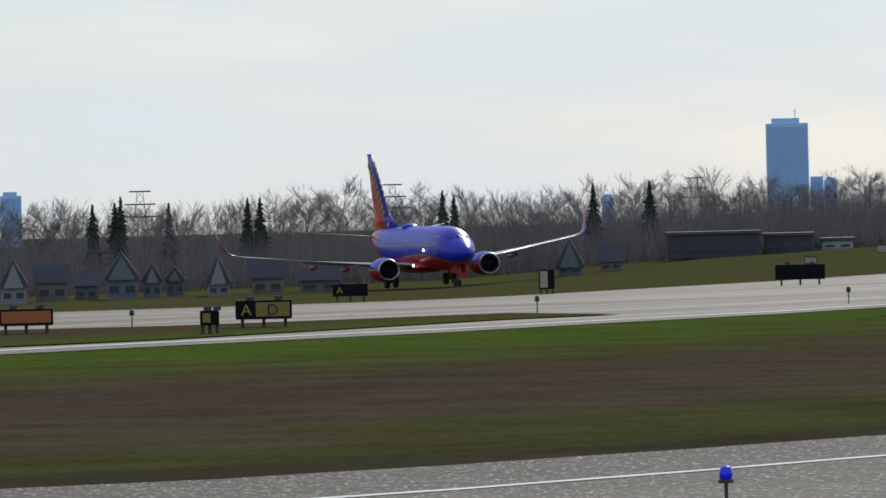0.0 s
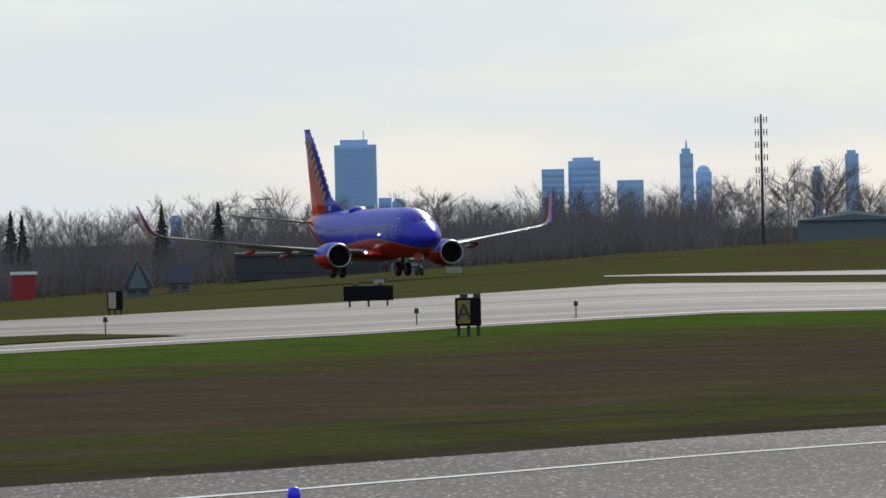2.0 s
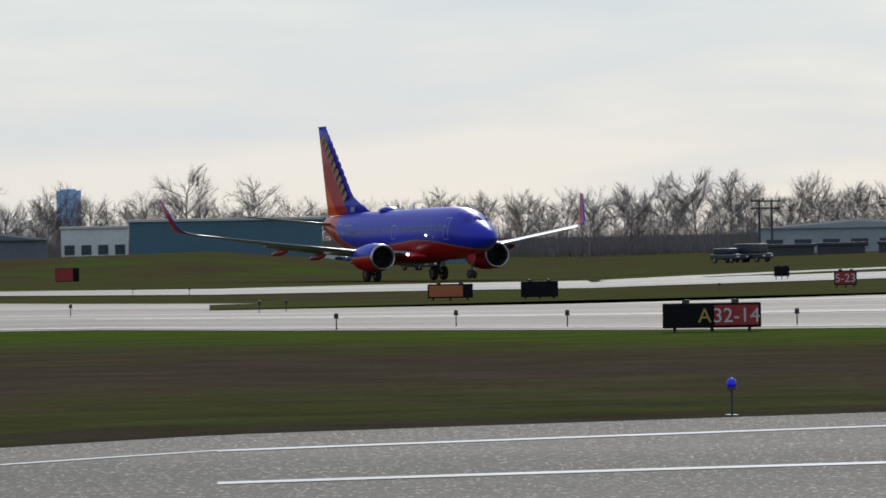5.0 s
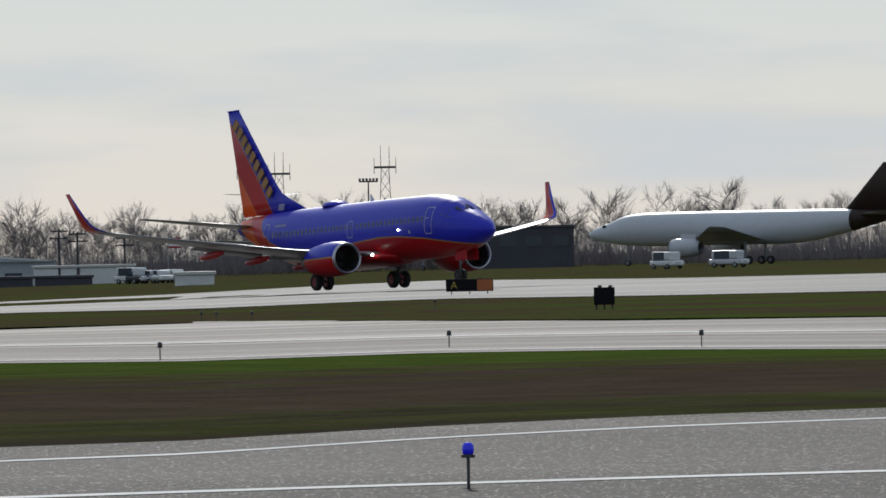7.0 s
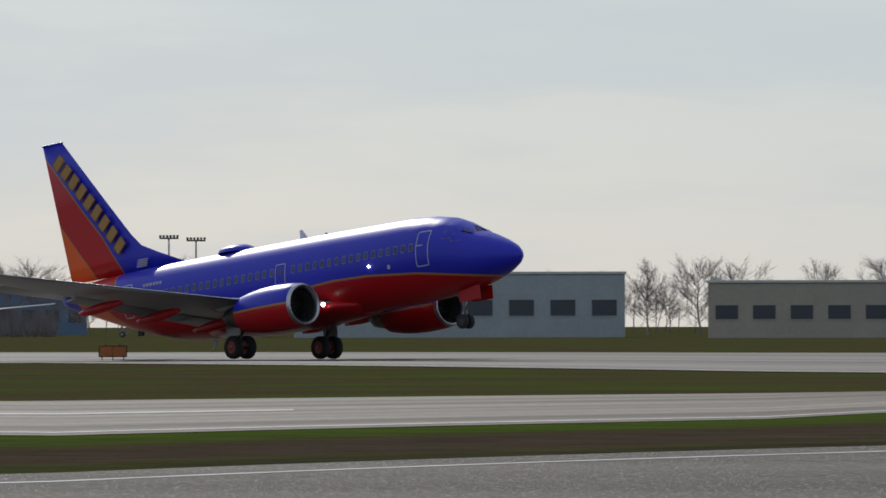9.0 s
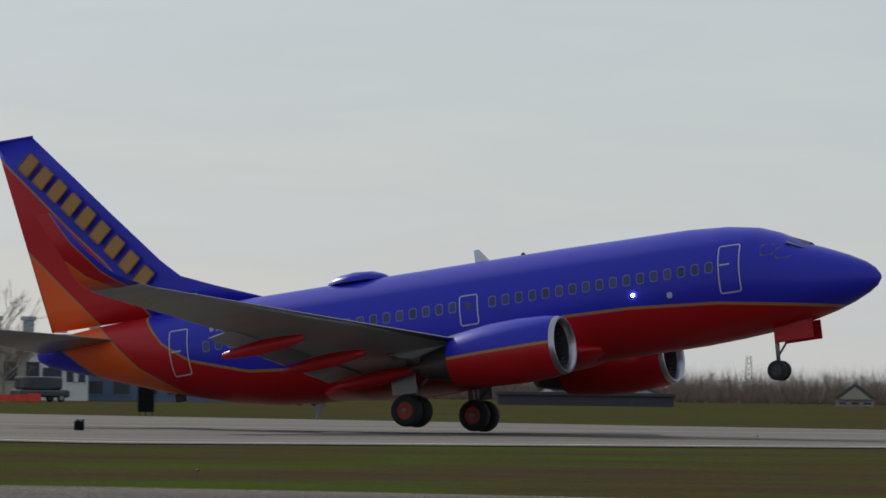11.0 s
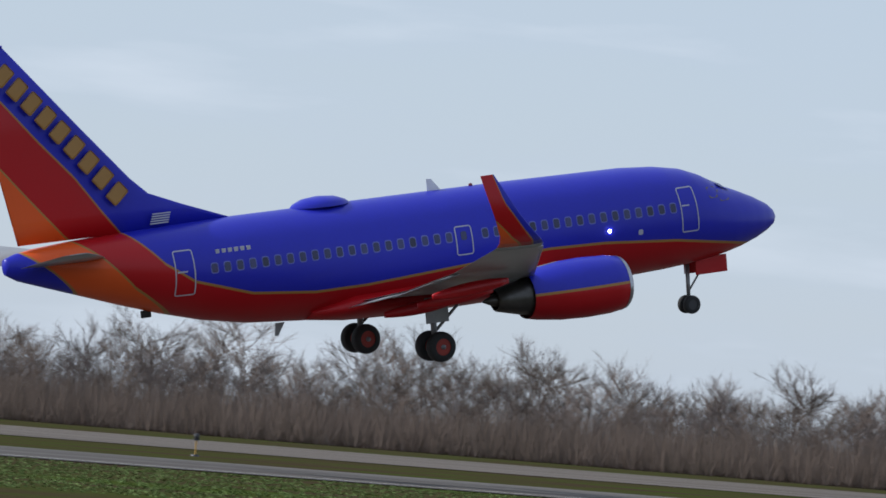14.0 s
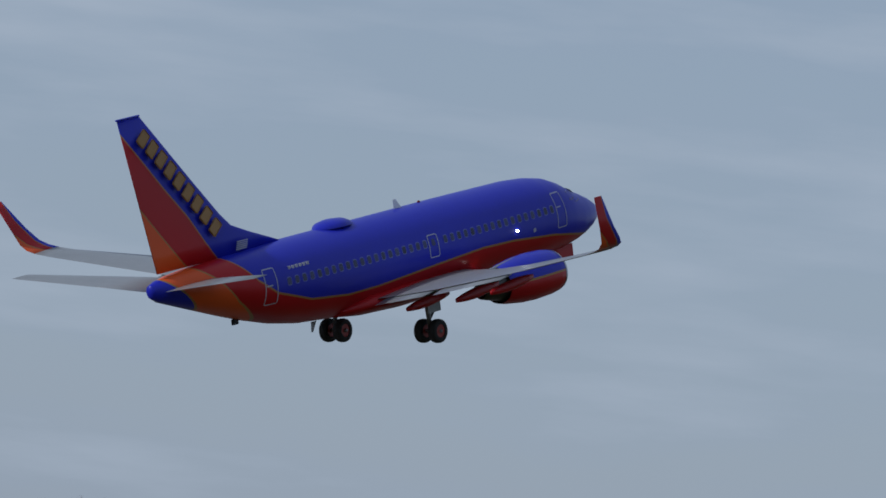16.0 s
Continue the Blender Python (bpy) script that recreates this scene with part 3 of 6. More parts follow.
def patch(x0, x1, z0, z1, side, lift, round_by=0.3, inner=0.0):
    """A rounded panel on the body's side; inner > 0 makes it a frame of that width."""
    bm = bmesh.new()
    cx, cz, w, h = (x0 + x1) / 2, (z0 + z1) / 2, (x1 - x0) / 2, (z1 - z0) / 2
    r = min(w, h) * round_by

    def loop(d):
        pts = []
        for qx, qz, a0 in ((1, 1, 0), (-1, 1, 90), (-1, -1, 180), (1, -1, 270)):
            for k in range(4):
                a = radians(a0 + 30 * k)
                pts.append((cx + qx * (w - r) + (r - d) * math.cos(a), cz + qz * (h - r) + (r - d) * math.sin(a)))
            if inner and qz * qx < 0:
                for k in range(1, 8):
                    pts.append((cx + qx * (w - d), cz + qz * (h - r) * (1 - k / 4)))
        return [bm.verts.new((x, side * (skin(x, z) + lift), z)) for x, z in pts]

    outer = loop(0)
    n = len(outer)
    if inner:
        inn = loop(inner)
        for i in range(n):
            bm.faces.new((outer[i], outer[(i + 1) % n], inn[(i + 1) % n], inn[i]))
    else:
        # rows keep the panel on the curve
        half = n // 2
        for i in range(half - 1):
            a, b, c, d = outer[i], outer[i + 1], outer[n - 2 - i], outer[n - 1 - i]
            if len({a, b, c, d}) == 4:
                bm.faces.new((a, b, c, d))
            elif len({a, b, c, d}) == 3:
                bm.faces.new(list(dict.fromkeys((a, b, c, d))))
    bmesh.ops.recalc_face_normals(bm, faces=bm.faces)
    return bm


def wheel(parent, x, y, z, r, w, hub):
    prof = [(-w / 2, r * 0.55), (-w / 2, r * 0.85), (-w * 0.36, r * 0.97), (-w * 0.15, r), (w * 0.15, r), (w * 0.36, r * 0.97), (w / 2, r * 0.85), (w / 2, r * 0.55)]
    n = 24
    bm = loft(bmesh.new(), [[(x + q * math.cos(2 * math.pi * i / n), y + p, z + q * math.sin(2 * math.pi * i / n)) for i in range(n)] for p, q in prof], caps=False)
    tyre = part("tyre", bm, M_TYRE, parent, "black rubber tyre", True)
    part("hub", a_rod((x, y - w * 0.42, z), (x, y + w * 0.42, z), r * 0.56, n=20), hub, tyre)


wings = []
legs = []


def build_airliner():
    plane = thing("airliner", "blue and red twin-jet airliner taking off, wheels down", "airplane")
    part("fuselage", loft(bmesh.new(), body_rings(smooth_stations(BODY))), M_BODY, plane, "blue fuselage with red belly and gold line", True)
    # belly fairing
    fair = [(6.6, 2.2, 1.75, 1.2), (5.4, 2.5, 1.5, 1.75), (3.5, 2.7, 1.38, 2.0), (0, 2.7, 1.33, 2.05), (-2.4, 2.6, 1.42, 1.9), (-4.0, 2.2, 1.62, 1.2)]
    part("belly_fairing", loft(bmesh.new(), body_rings(fair, 32)), M_REDP, plane, "red belly fairing", True)
    # fin with dorsal fillet
    fin_edge = [(-6.2, 5.60), (-8.4, 6.40), (-9.7, 6.92), (-10.4, 7.55), (-12.2, 9.55), (-15.0, 12.72)]
    secs = []
    for x, z in fin_edge:
        te = -15.05 - (z - 5.6) * 0.205 if z > 6.9 else -15.05 - (z - 5.6) * 0.205
        secs.append(((x, 0, z), (te, 0, z), min(0.30, 0.05 + 0.022 * (x - te)), (0, 1, 0)))
    part("tail_fin", foil(bmesh.new(), secs, 14), M_BODY, plane, "blue, red and orange tail fin", True)
    part("fin_cap", a_box(-16.55, -15.0, -0.05, 0.05, 12.72, 12.80, bevel=0.02), M_BLUEP, plane)
    # gold marks on the fin, one block for each letter
    for s in (1, -1):
        for i in range(9):
            u = (i + 0.5) / 9
            c = Vector((-15.42 + 4.62 * u, s * 0.235, 12.0 - 5.25 * u + 0.12 * math.sin(math.pi * u)))
            bm = a_box(-0.27, 0.27, -0.02, 0.02, -0.38, 0.38, bevel=0.06)
            bmesh.ops.transform(bm, matrix=Matrix.Translation(c) @ Matrix.Rotation(radians(49), 4, "Y"), verts=bm.verts)
            part("fin_mark", bm, M_GOLD, plane, "gold block mark")
        bm = bmesh.new()
        for k in range(5):
            box(bm, -9.85 + 0.03 * k, -9.12 + 0.03 * k, s * 0.27 - 0.02, s * 0.27 + 0.02, 5.80 + 0.085 * k, 5.845 + 0.085 * k)
        part("flag_mark", bm, M_OUTLINE, plane, "small pale striped flag mark")
        # registration bars
        bm = bmesh.new()
        for k in range(6):
            x = -8.0 + 0.25 * k
            y = s * (skin(x, 4.62) + 0.012)
            box(bm, x, x + 0.15, min(y, y - s * 0.06), max(y, y - s * 0.06), 4.52, 4.74)
        part("registration_bars", bm, M_OUTLINE, plane, "pale registration bars")
    # wings
    for s in (1, -1):
        up = (0, 0, 1)
        W = [((5.6, 1.2, 2.15), (-2.2, 1.2, 2.16), 0.44, up), ((4.6, 2.4, 2.28), (-2.3, 2.4, 2.27), 0.36, up), ((2.7, 5.6, 2.66), (-2.5, 5.6, 2.66), 0.25, up), ((0.1, 10.6, 3.42), (-3.3, 10.6, 3.45), 0.16, up),
             ((-2.75, 16.1, 4.45), (-4.75, 16.1, 4.47), 0.115, up), ((-3.05, 16.75, 4.62), (-4.9, 16.75, 4.62), 0.10, (0, -0.25, 1))]
        wing = part("wing", foil(bmesh.new(), [(mirrored(a, s), mirrored(b, s), t, mirrored(u, s)) for a, b, t, u in W], 14), M_WING, plane, "grey wing with bare metal leading edge", True)
        V = [((-3.05, 16.75, 4.62), (-4.9, 16.75, 4.62), 0.10, (0, -0.25, 1)), ((-3.35, 17.15, 4.80), (-5.0, 17.15, 4.78), 0.09, (0, -0.6, 1)), ((-3.75, 17.42, 5.10), (-5.1, 17.42, 5.05), 0.08, (0, -1, 0.5)), ((-4.35, 17.62, 5.75), (-5.35, 17.62, 5.72), 0.06, (0, -1, 0.28)), ((-5.45, 18.0, 7.22), (-5.98, 18.0, 7.22), 0.03, (0, -1, 0.28))]
        part("winglet", foil(bmesh.new(), [(mirrored(a, s), mirrored(b, s), t, mirrored(u, s)) for a, b, t, u in V], 10), M_WLET, wing, "red and blue winglet", True)
        # slat edge
        L = [((4.75, 2.3, 2.26), (4.15, 2.3, 2.22), 0.10, up), ((2.83, 5.6, 2.64), (2.3, 5.6, 2.60), 0.09, up), ((-2.67, 16.1, 4.44), (-2.95, 16.1, 4.42), 0.05, up)]
        part("leading_edge", foil(bmesh.new(), [(mirrored(a, s), mirrored(b, s), t, u) for a, b, t, u in L], 8), M_METAL, wing, "bare metal slat edge", True)
        # lowered flaps
        for y0, y1, x0, x1, c in ((2.4, 5.3, -2.1, -2.3, 1.15), (5.9, 10.4, -2.35, -3.1, 0.9)):
            zz = [float(np.interp(y, [2.4, 5.6, 10.6], [2.22, 2.61, 3.41])) for y in (y0, y1)]
            Q = [((x0 + 0.2, y0, zz[0]), (x0 - c, y0, zz[0] - 0.16), 0.09, up), ((x1 + 0.2, y1, zz[1]), (x1 - c * 0.85, y1, zz[1] - 0.12), 0.07, up)]
            part("flap", foil(bmesh.new(), [(mirrored(a, s), mirrored(b, s), t, u) for a, b, t, u in Q], 8), M_WING, wing, "lowered grey flap", True)
        # flap track fairings
        for y, xa, z in ((3.6, 0.7, 2.05), (6.9, 0.3, 2.50), (9.7, -0.6, 2.98)):
            rings = []
            for k in range(9):
                u = k / 8
                r = 0.05 + 0.16 * math.sin(math.pi * min(1, u * 0.9 + 0.05)) ** 0.8
                rings.append([(xa - 3.1 * u, s * y + 0.75 * r * math.cos(2 * math.pi * i / 10), z - 0.22 * u - 0.1 + 1.2 * r * math.sin(2 * math.pi * i / 10)) for i in range(10)])
            part("flap_track_fairing", loft(bmesh.new(), rings), M_REDP, wing, "red flap track fairing", True)
        wings.append((wing, s))
        # engine
        eng = part("engine_nacelle", turned_body(bmesh.new(), [(6.72, 0.90), (6.80, 0.97), (6.70, 1.03), (6.2, 1.11), (5.2, 1.15), (4.2, 1.11), (3.2, 0.98), (2.75, 0.88)], 0, s * 4.83, 1.9, 32, 0.93), M_NACELLE, plane, "blue and red engine nacelle", True)
        part("inlet_lip", turned_body(bmesh.new(), [(6.35, 0.80), (6.70, 0.86), (6.82, 0.915), (6.85, 0.965), (6.80, 1.01), (6.66, 1.048)], 0, s * 4.83, 1.9, 32, 0.93), M_METAL, eng, "bare metal inlet lip", True)
        part("inlet_duct", turned_body(bmesh.new(), [(6.6, 0.83), (6.2, 0.78), (5.6, 0.77)], 0, s * 4.83, 1.9, 28, 0.95), M_CORE, eng, "dark inlet duct", True)
        bm = bmesh.new()
        bmesh.ops.create_circle(bm, cap_ends=True, segments=24, radius=0.78, matrix=Matrix.Translation((5.65, s * 4.83, 1.9)) @ Matrix.Rotation(radians(90), 4, "Y"))
        part("fan_back", bm, M_DARK, eng)
        for k in range(24):
            a = 2 * math.pi * k / 24
            bm = a_box(-0.10, 0.10, -0.012, 0.012, 0.2, 0.76)
            bmesh.ops.transform(bm, matrix=Matrix.Translation((5.78, s * 4.83, 1.9)) @ Matrix.Rotation(a, 4, "X") @ Matrix.Rotation(radians(40), 4, "Z"), verts=bm.verts)
            part("fan_blade", bm, M_CORE, eng)
        part("spinner", turned_body(bmesh.new(), [(6.15, 0.02), (6.0, 0.12), (5.8, 0.22), (5.66, 0.26)], 0, s * 4.83, 1.9, 16), M_CORE, eng, "", True)
        part("core_nozzle", turned_body(bmesh.new(), [(3.2, 0.80), (2.6, 0.66), (1.9, 0.50), (1.55, 0.42), (1.5, 0.36)], 0, s * 4.83, 1.9, 24), M_CORE, eng, "dark metal exhaust nozzle", True)
        part("exhaust_plug", turned_body(bmesh.new(), [(1.9, 0.30), (1.5, 0.24), (1.0, 0.03)], 0, s * 4.83, 1.9, 16), M_CORE, eng, "", True)
        part("pylon", foil(bmesh.new(), [((5.4, s * 4.83, 2.95), (1.0, s * 4.83, 2.2), 0.14, (0, 1, 0)), ((4.2, s * 4.83, 3.02), (0.2, s * 4.83, 2.5), 0.12, (0, 1, 0))], 8), M_WING, plane, "grey engine pylon", True)
        # tailplane
        S = [((-11.9, 0.6, 4.85), (-15.3, 0.6, 4.85), 0.14, up), ((-12.9, 2.4, 5.10), (-15.7, 2.4, 5.10), 0.12, up), ((-15.7, 7.05, 5.72), (-16.8, 7.15, 5.72), 0.045, up)]
        part("tailplane", foil(bmesh.new(), [(mirrored(a, s), mirrored(b, s), t, u) for a, b, t, u in S], 10), M_WING, plane, "grey tailplane", True)
        # main gear
        leg = part("main_gear_leg", rod(rod(rod(bmesh.new(), (0.05, s * 2.75, 2.15), (0, s * 2.86, 0.56), 0.13, 0.10, n=12), (0, s * 2.2, 0.56), (0, s * 3.5, 0.56), 0.09, n=10), (1.2, s * 2.7, 2.0), (0.05, s * 2.84, 1.1), 0.06, n=8), M_STRUT, plane, "grey main gear leg", True)
        legs.append((leg, 1.0))
        part("gear_door", a_box(-0.5, 0.45, s * 3.22 - 0.03, s * 3.22 + 0.03, 1.20, 2.15, bevel=0.02), M_WING, plane, "grey main gear door")
        for off in (-0.42, 0.42):
            wheel(leg, 0, s * 2.86 + off, 0.56, 0.56, 0.40, M_HUB)
        # cabin windows
        xs = [-8.15 + 0.508 * k for k in range(40)]
        for x in xs:
            if -9 < x < 11.2 and not (-0.1 < x < -0.05):
                if 1.6 < x < 2.62:
                    continue
                w = part("cabin_window", patch(x - 0.15, x + 0.15, 3.89, 4.29, s, 0.006, 0.6), M_FRAMEW, plane, "small dark cabin window")
                part("pane", patch(x - 0.115, x + 0.115, 3.93, 4.25, s, 0.012, 0.6), M_PANE, w)
        ex = part("overwing_exit", patch(1.76, 2.48, 3.38, 4.46, s, 0.012, 0.3, 0.045), M_OUTLINE, plane, "pale outlined overwing exit")
        part("pane", patch(2.0, 2.24, 3.93, 4.25, s, 0.012, 0.6), M_PANE, ex)
        d1 = part("front_door", patch(11.48, 12.26, 3.12, 4.80, s, 0.012, 0.25, 0.045), M_OUTLINE, plane, "pale outlined front door")
        part("door_handle", patch(11.55, 11.9, 4.10, 4.15, s, 0.014, 0.5), M_OUTLINE, d1)
        d2 = part("rear_door", patch(-9.68, -8.90, 3.20, 4.86, s, 0.014, 0.25, 0.045), M_OUTLINE, plane, "pale outlined rear door")
        part("door_handle", patch(-9.6, -9.2, 4.05, 4.11, s, 0.016, 0.5), M_OUTLINE, d2)
        # cockpit side windows
        for x0, x1, z0, z1 in ((12.95, 13.4, 4.24, 4.66), (13.45, 13.98, 4.08, 4.50)):
            part("cockpit_window", patch(x0, x1, z0, z1, s, 0.012, 0.3), M_COCKPIT, plane, "dark cockpit window")
        bm = bmesh.new()
        vs = [bm.verts.new((x, s * y, z + 0.02)) for x, y, z in ((13.62, 0.06, 4.88), (14.32, 0.06, 4.58), (14.30, 0.70, 4.36), (13.72, 0.95, 4.62))]
        bm.faces.new(vs)
        bmesh.ops.solidify(bm, geom=bm.faces[:], thickness=0.05)
        part("windscreen", bm, M_PANE, plane, "dark windscreen pane")
        # lamps
        bm = bmesh.new()
        bmesh.ops.create_uvsphere(bm, u_segments=12, v_segments=8, radius=0.11, matrix=Matrix.Translation((5.12, s * 2.02, 2.13)))
        part("landing_lamp", bm, M_LANDING, plane, "lit landing lamp")
        bm = bmesh.new()
        bmesh.ops.create_uvsphere(bm, u_segments=10, v_segments=8, radius=0.06, matrix=Matrix.Translation((8.3, s * (skin(8.3, 3.55) + 0.01), 3.55)))
        part("side_lamp", bm, M_LAMP, plane, "small bright side lamp")
        part("side_port", patch(9.54, 9.74, 3.26, 3.46, s, 0.012, 0.6), M_OUTLINE, plane, "small pale port")
    # nose gear
    leg = part("nose_gear_leg", rod(rod(bmesh.new(), (12.65, 0, 1.9), (12.6, 0, 0.36), 0.085, 0.07, n=10), (13.4, 0, 1.8), (12.62, 0, 0.85), 0.04, n=8), M_STRUT, plane, "thin nose gear leg", True)
    legs.append((leg, 0.6))
    for y in (-0.2, 0.2):
        wheel(leg, 12.6, y, 0.36, 0.35, 0.22, M_DKSTEEL)
    for s in (1, -1):
        part("nose_gear_door", a_box(12.75, 14.15, s * 0.42 - 0.02, s * 0.42 + 0.02, 1.32, 1.98, bevel=0.02), M_REDP, plane, "red nose gear door")
    # roof fittings
    dome = [(-1.95, 0.02), (-2.2, 0.2), (-2.6, 0.36), (-3.2, 0.42), (-3.8, 0.36), (-4.2, 0.2), (-4.45, 0.02)]
    part("antenna_dome", loft(bmesh.new(), [[(x, 1.9 * r * math.cos(math.pi * i / 10), 5.68 + 0.88 * r * math.sin(math.pi * i / 10)) for i in range(11)] for x, r in [(a + 0.42, b) for a, b in dome]], closed=False, caps=False), M_BLUEP, plane, "blue antenna dome", True)
    part("blade_antenna", foil(bmesh.new(), [((2.35, 0, 5.68), (1.75, 0, 5.68), 0.03, (0, 1, 0)), ((1.95, 0, 6.16), (1.75, 0, 6.16), 0.015, (0, 1, 0))], 6), M_WHITE, plane, "pale blade antenna")
    bm = bmesh.new()
    bmesh.ops.create_uvsphere(bm, u_segments=10, v_segments=8, radius=0.08, matrix=Matrix.Translation((3.6, 0, 5.74)))
    part("beacon", bm, M_BEACON, plane, "small dark red beacon")
    part("belly_antenna", foil(bmesh.new(), [((-4.6, 0, 1.62), (-5.0, 0, 1.62), 0.03, (0, 1, 0)), ((-4.9, 0, 1.15), (-5.05, 0, 1.15), 0.015, (0, 1, 0))], 6), M_WING, plane, "grey belly antenna")
    part("tail_skid", a_box(-10.4, -10.0, -0.06, 0.06, 2.45, 2.72, bevel=0.03), M_DARK, plane)
    return plane


airliner = build_airliner()


# ---- trees ----
def branchy(seed, height, trunk_r, n1, n2, n3, spread, sides=3):
    """Vertices and faces of a bare tree."""
    rng = random.Random(seed)
    vs, fs = [], []

    def stick(p, q, r0, r1, k):
        d = (q - p).normalized()
        a = d.orthogonal().normalized()
        b = d.cross(a)
        i0 = len(vs)
        for c, r in ((p, r0), (q, r1)):
            for j in range(k):
                t = 2 * math.pi * j / k
                vs.append(tuple(c + a * (r * math.cos(t)) + b * (r * math.sin(t))))
        for j in range(k):
            fs.append((i0 + j, i0 + (j + 1) % k, i0 + k + (j + 1) % k, i0 + k + j))

    def blade(p, q, w):
        d = Vector((rng.uniform(-1, 1), rng.uniform(-1, 1), rng.uniform(-0.3, 0.3))).normalized() * w
        i0 = len(vs)
        vs.extend((tuple(p - d), tuple(p + d), tuple(q)))
        fs.append((i0, i0 + 1, i0 + 2))

    def grow(p, d, length, r, segs, k):
        pts = [p]
        for i in range(segs):
            d = (d + Vector((rng.gauss(0, 0.10), rng.gauss(0, 0.10), rng.gauss(0.10, 0.06)))).normalized()
            q = p + d * (length / segs)
            stick(p, q, r * (1 - 0.7 * i / segs), r * (1 - 0.7 * (i + 1) / segs), k)
            p = q
            pts.append(p)
        return pts

    stems = rng.choice((1, 1, 2, 3))
    mark, cut = [], []
    for st in range(stems):
        cut.append(len(fs))
        lean = Vector((rng.gauss(0, 0.08 + 0.1 * (stems > 1)), rng.gauss(0, 0.08 + 0.1 * (stems > 1)), 1)).normalized()
        hh = height * rng.uniform(0.75, 1.0)
        tr = grow(Vector((rng.uniform(-0.4, 0.4), rng.uniform(-0.4, 0.4), -0.2)), lean, hh * 0.85, trunk_r / stems ** 0.5, 5, 5)
        mark.append((len(vs), len(fs)))
        for i in range(n1 // stems):
            u = rng.uniform(0.22, 1.0)
            base = tr[min(4, int(u * 5))].lerp(tr[min(5, int(u * 5) + 1)], u * 5 - int(u * 5))
            az = rng.uniform(0, 2 * math.pi)
            d = Vector((math.cos(az) * spread, math.sin(az) * spread, rng.uniform(0.25, 1.0) * (0.6 + 0.6 * u))).normalized()
            b1 = grow(base, d, height * rng.uniform(0.24, 0.40) * (0.55 + 1.5 * u * (1.12 - u)), trunk_r * 0.34, 3, 3)
            for j in range(n2):
                u2 = rng.uniform(0.25, 1.0)
                base2 = b1[min(2, int(u2 * 3))].lerp(b1[min(3, int(u2 * 3) + 1)], u2 * 3 - int(u2 * 3))
                d2 = (d + Vector((rng.gauss(0, 0.6), rng.gauss(0, 0.6), rng.gauss(0.15, 0.4)))).normalized()
                b2 = grow(base2, d2, height * rng.uniform(0.10, 0.22), 0.022, 2, 3)
                for k in range(n3):
                    base3 = b2[0].lerp(b2[-1], rng.uniform(0.2, 1.0))
                    d3 = (d2 + Vector((rng.gauss(0, 0.6), rng.gauss(0, 0.6), rng.gauss(0.1, 0.4)))).normalized()
                    blade(base3, base3 + d3 * height * rng.uniform(0.06, 0.13), 0.017)
    trunk = [f for a, (_, b) in zip(cut, mark) for f in fs[a:b]]
    crown = [f for (_, a), b in zip(mark, cut[1:] + [len(fs)]) for f in fs[a:b]]
    return vs, trunk, crown


def tree_mesh(vs, fs, name, material):
    me = bpy.data.meshes.new(name)
    me.from_pydata(vs, [], fs)
    me.materials.append(material)
    return me


def bare_tree(seed, height, bark):
    t = thing("bare_tree", "leafless grey-brown deciduous tree at the field's edge", "tree", group="bare trees beyond the airfield")
    vs, trunk, crown = branchy(seed, height, 0.15, 24, 8, 16, 0.85)
    for name, fs in (("trunk", trunk), ("crown", crown)):
        keep = sorted({i for f in fs for i in f})
        at = {k: i for i, k in enumerate(keep)}
        ob = new(name, tree_mesh([vs[k] for k in keep], [tuple(at[i] for i in f) for f in fs], name, bark))
        ob.parent = t
    return t


def spruce(seed, height):
    rng = random.Random(seed)
    t = thing("spruce_tree", "dark narrow evergreen spruce tree", "tree", group="spruces beyond the airfield")
    part("trunk", a_rod((0, 0, -0.2), (0, 0, height * 0.96), 0.16, 0.03, n=6), M_BARK, t)
    bm = bmesh.new()
    n = 26
    for i in range(n):
        u = i / (n - 1)
        z = height * (0.06 + 0.92 * u)
        r = height * 0.17 * (1 - u) ** 0.8 * rng.uniform(0.75, 1.15) + 0.10
        for k in range(10):
            a = 2 * math.pi * (k + rng.random()) / 9
            q = r * rng.uniform(0.55, 1.2)
            rod(bm, (0, 0, z + 0.15 * r), (q * math.cos(a), q * math.sin(a), z - 0.2 * q + rng.uniform(-0.3, 0.3)), 0.22 * r + 0.10, 0.03, n=4)
    part("crown", bm, M_SPRUCE, t, "dense dark needles")
    return t


TREES = [bare_tree(10 + i, 11.0, M_BARK) for i in range(6)]
# same trees for the west side, in the bark greyed for haze
HAZED_TREES = [bare_tree(20 + i, 11.0, M_BARKHAZE) for i in range(6)]
SPRUCES = [spruce(40 + i, 9.0) for i in range(3)]
rng = random.Random(5)
used = set()


def plant(pool, b, r, height, base_h):
    ob = rng.choice(pool)
    p = spot(b, r)
    k = height / base_h
    m = pose(p.x, p.y, p.z, 0, 0, rng.uniform(0, 360))
    if ob.name not in used:
        used.add(ob.name)
        ob.matrix_basis = m
    else:
        ob = copy_thing(ob, m)
    w = k * rng.uniform(0.9, 1.25)
    ob.scale = (w, w, k)


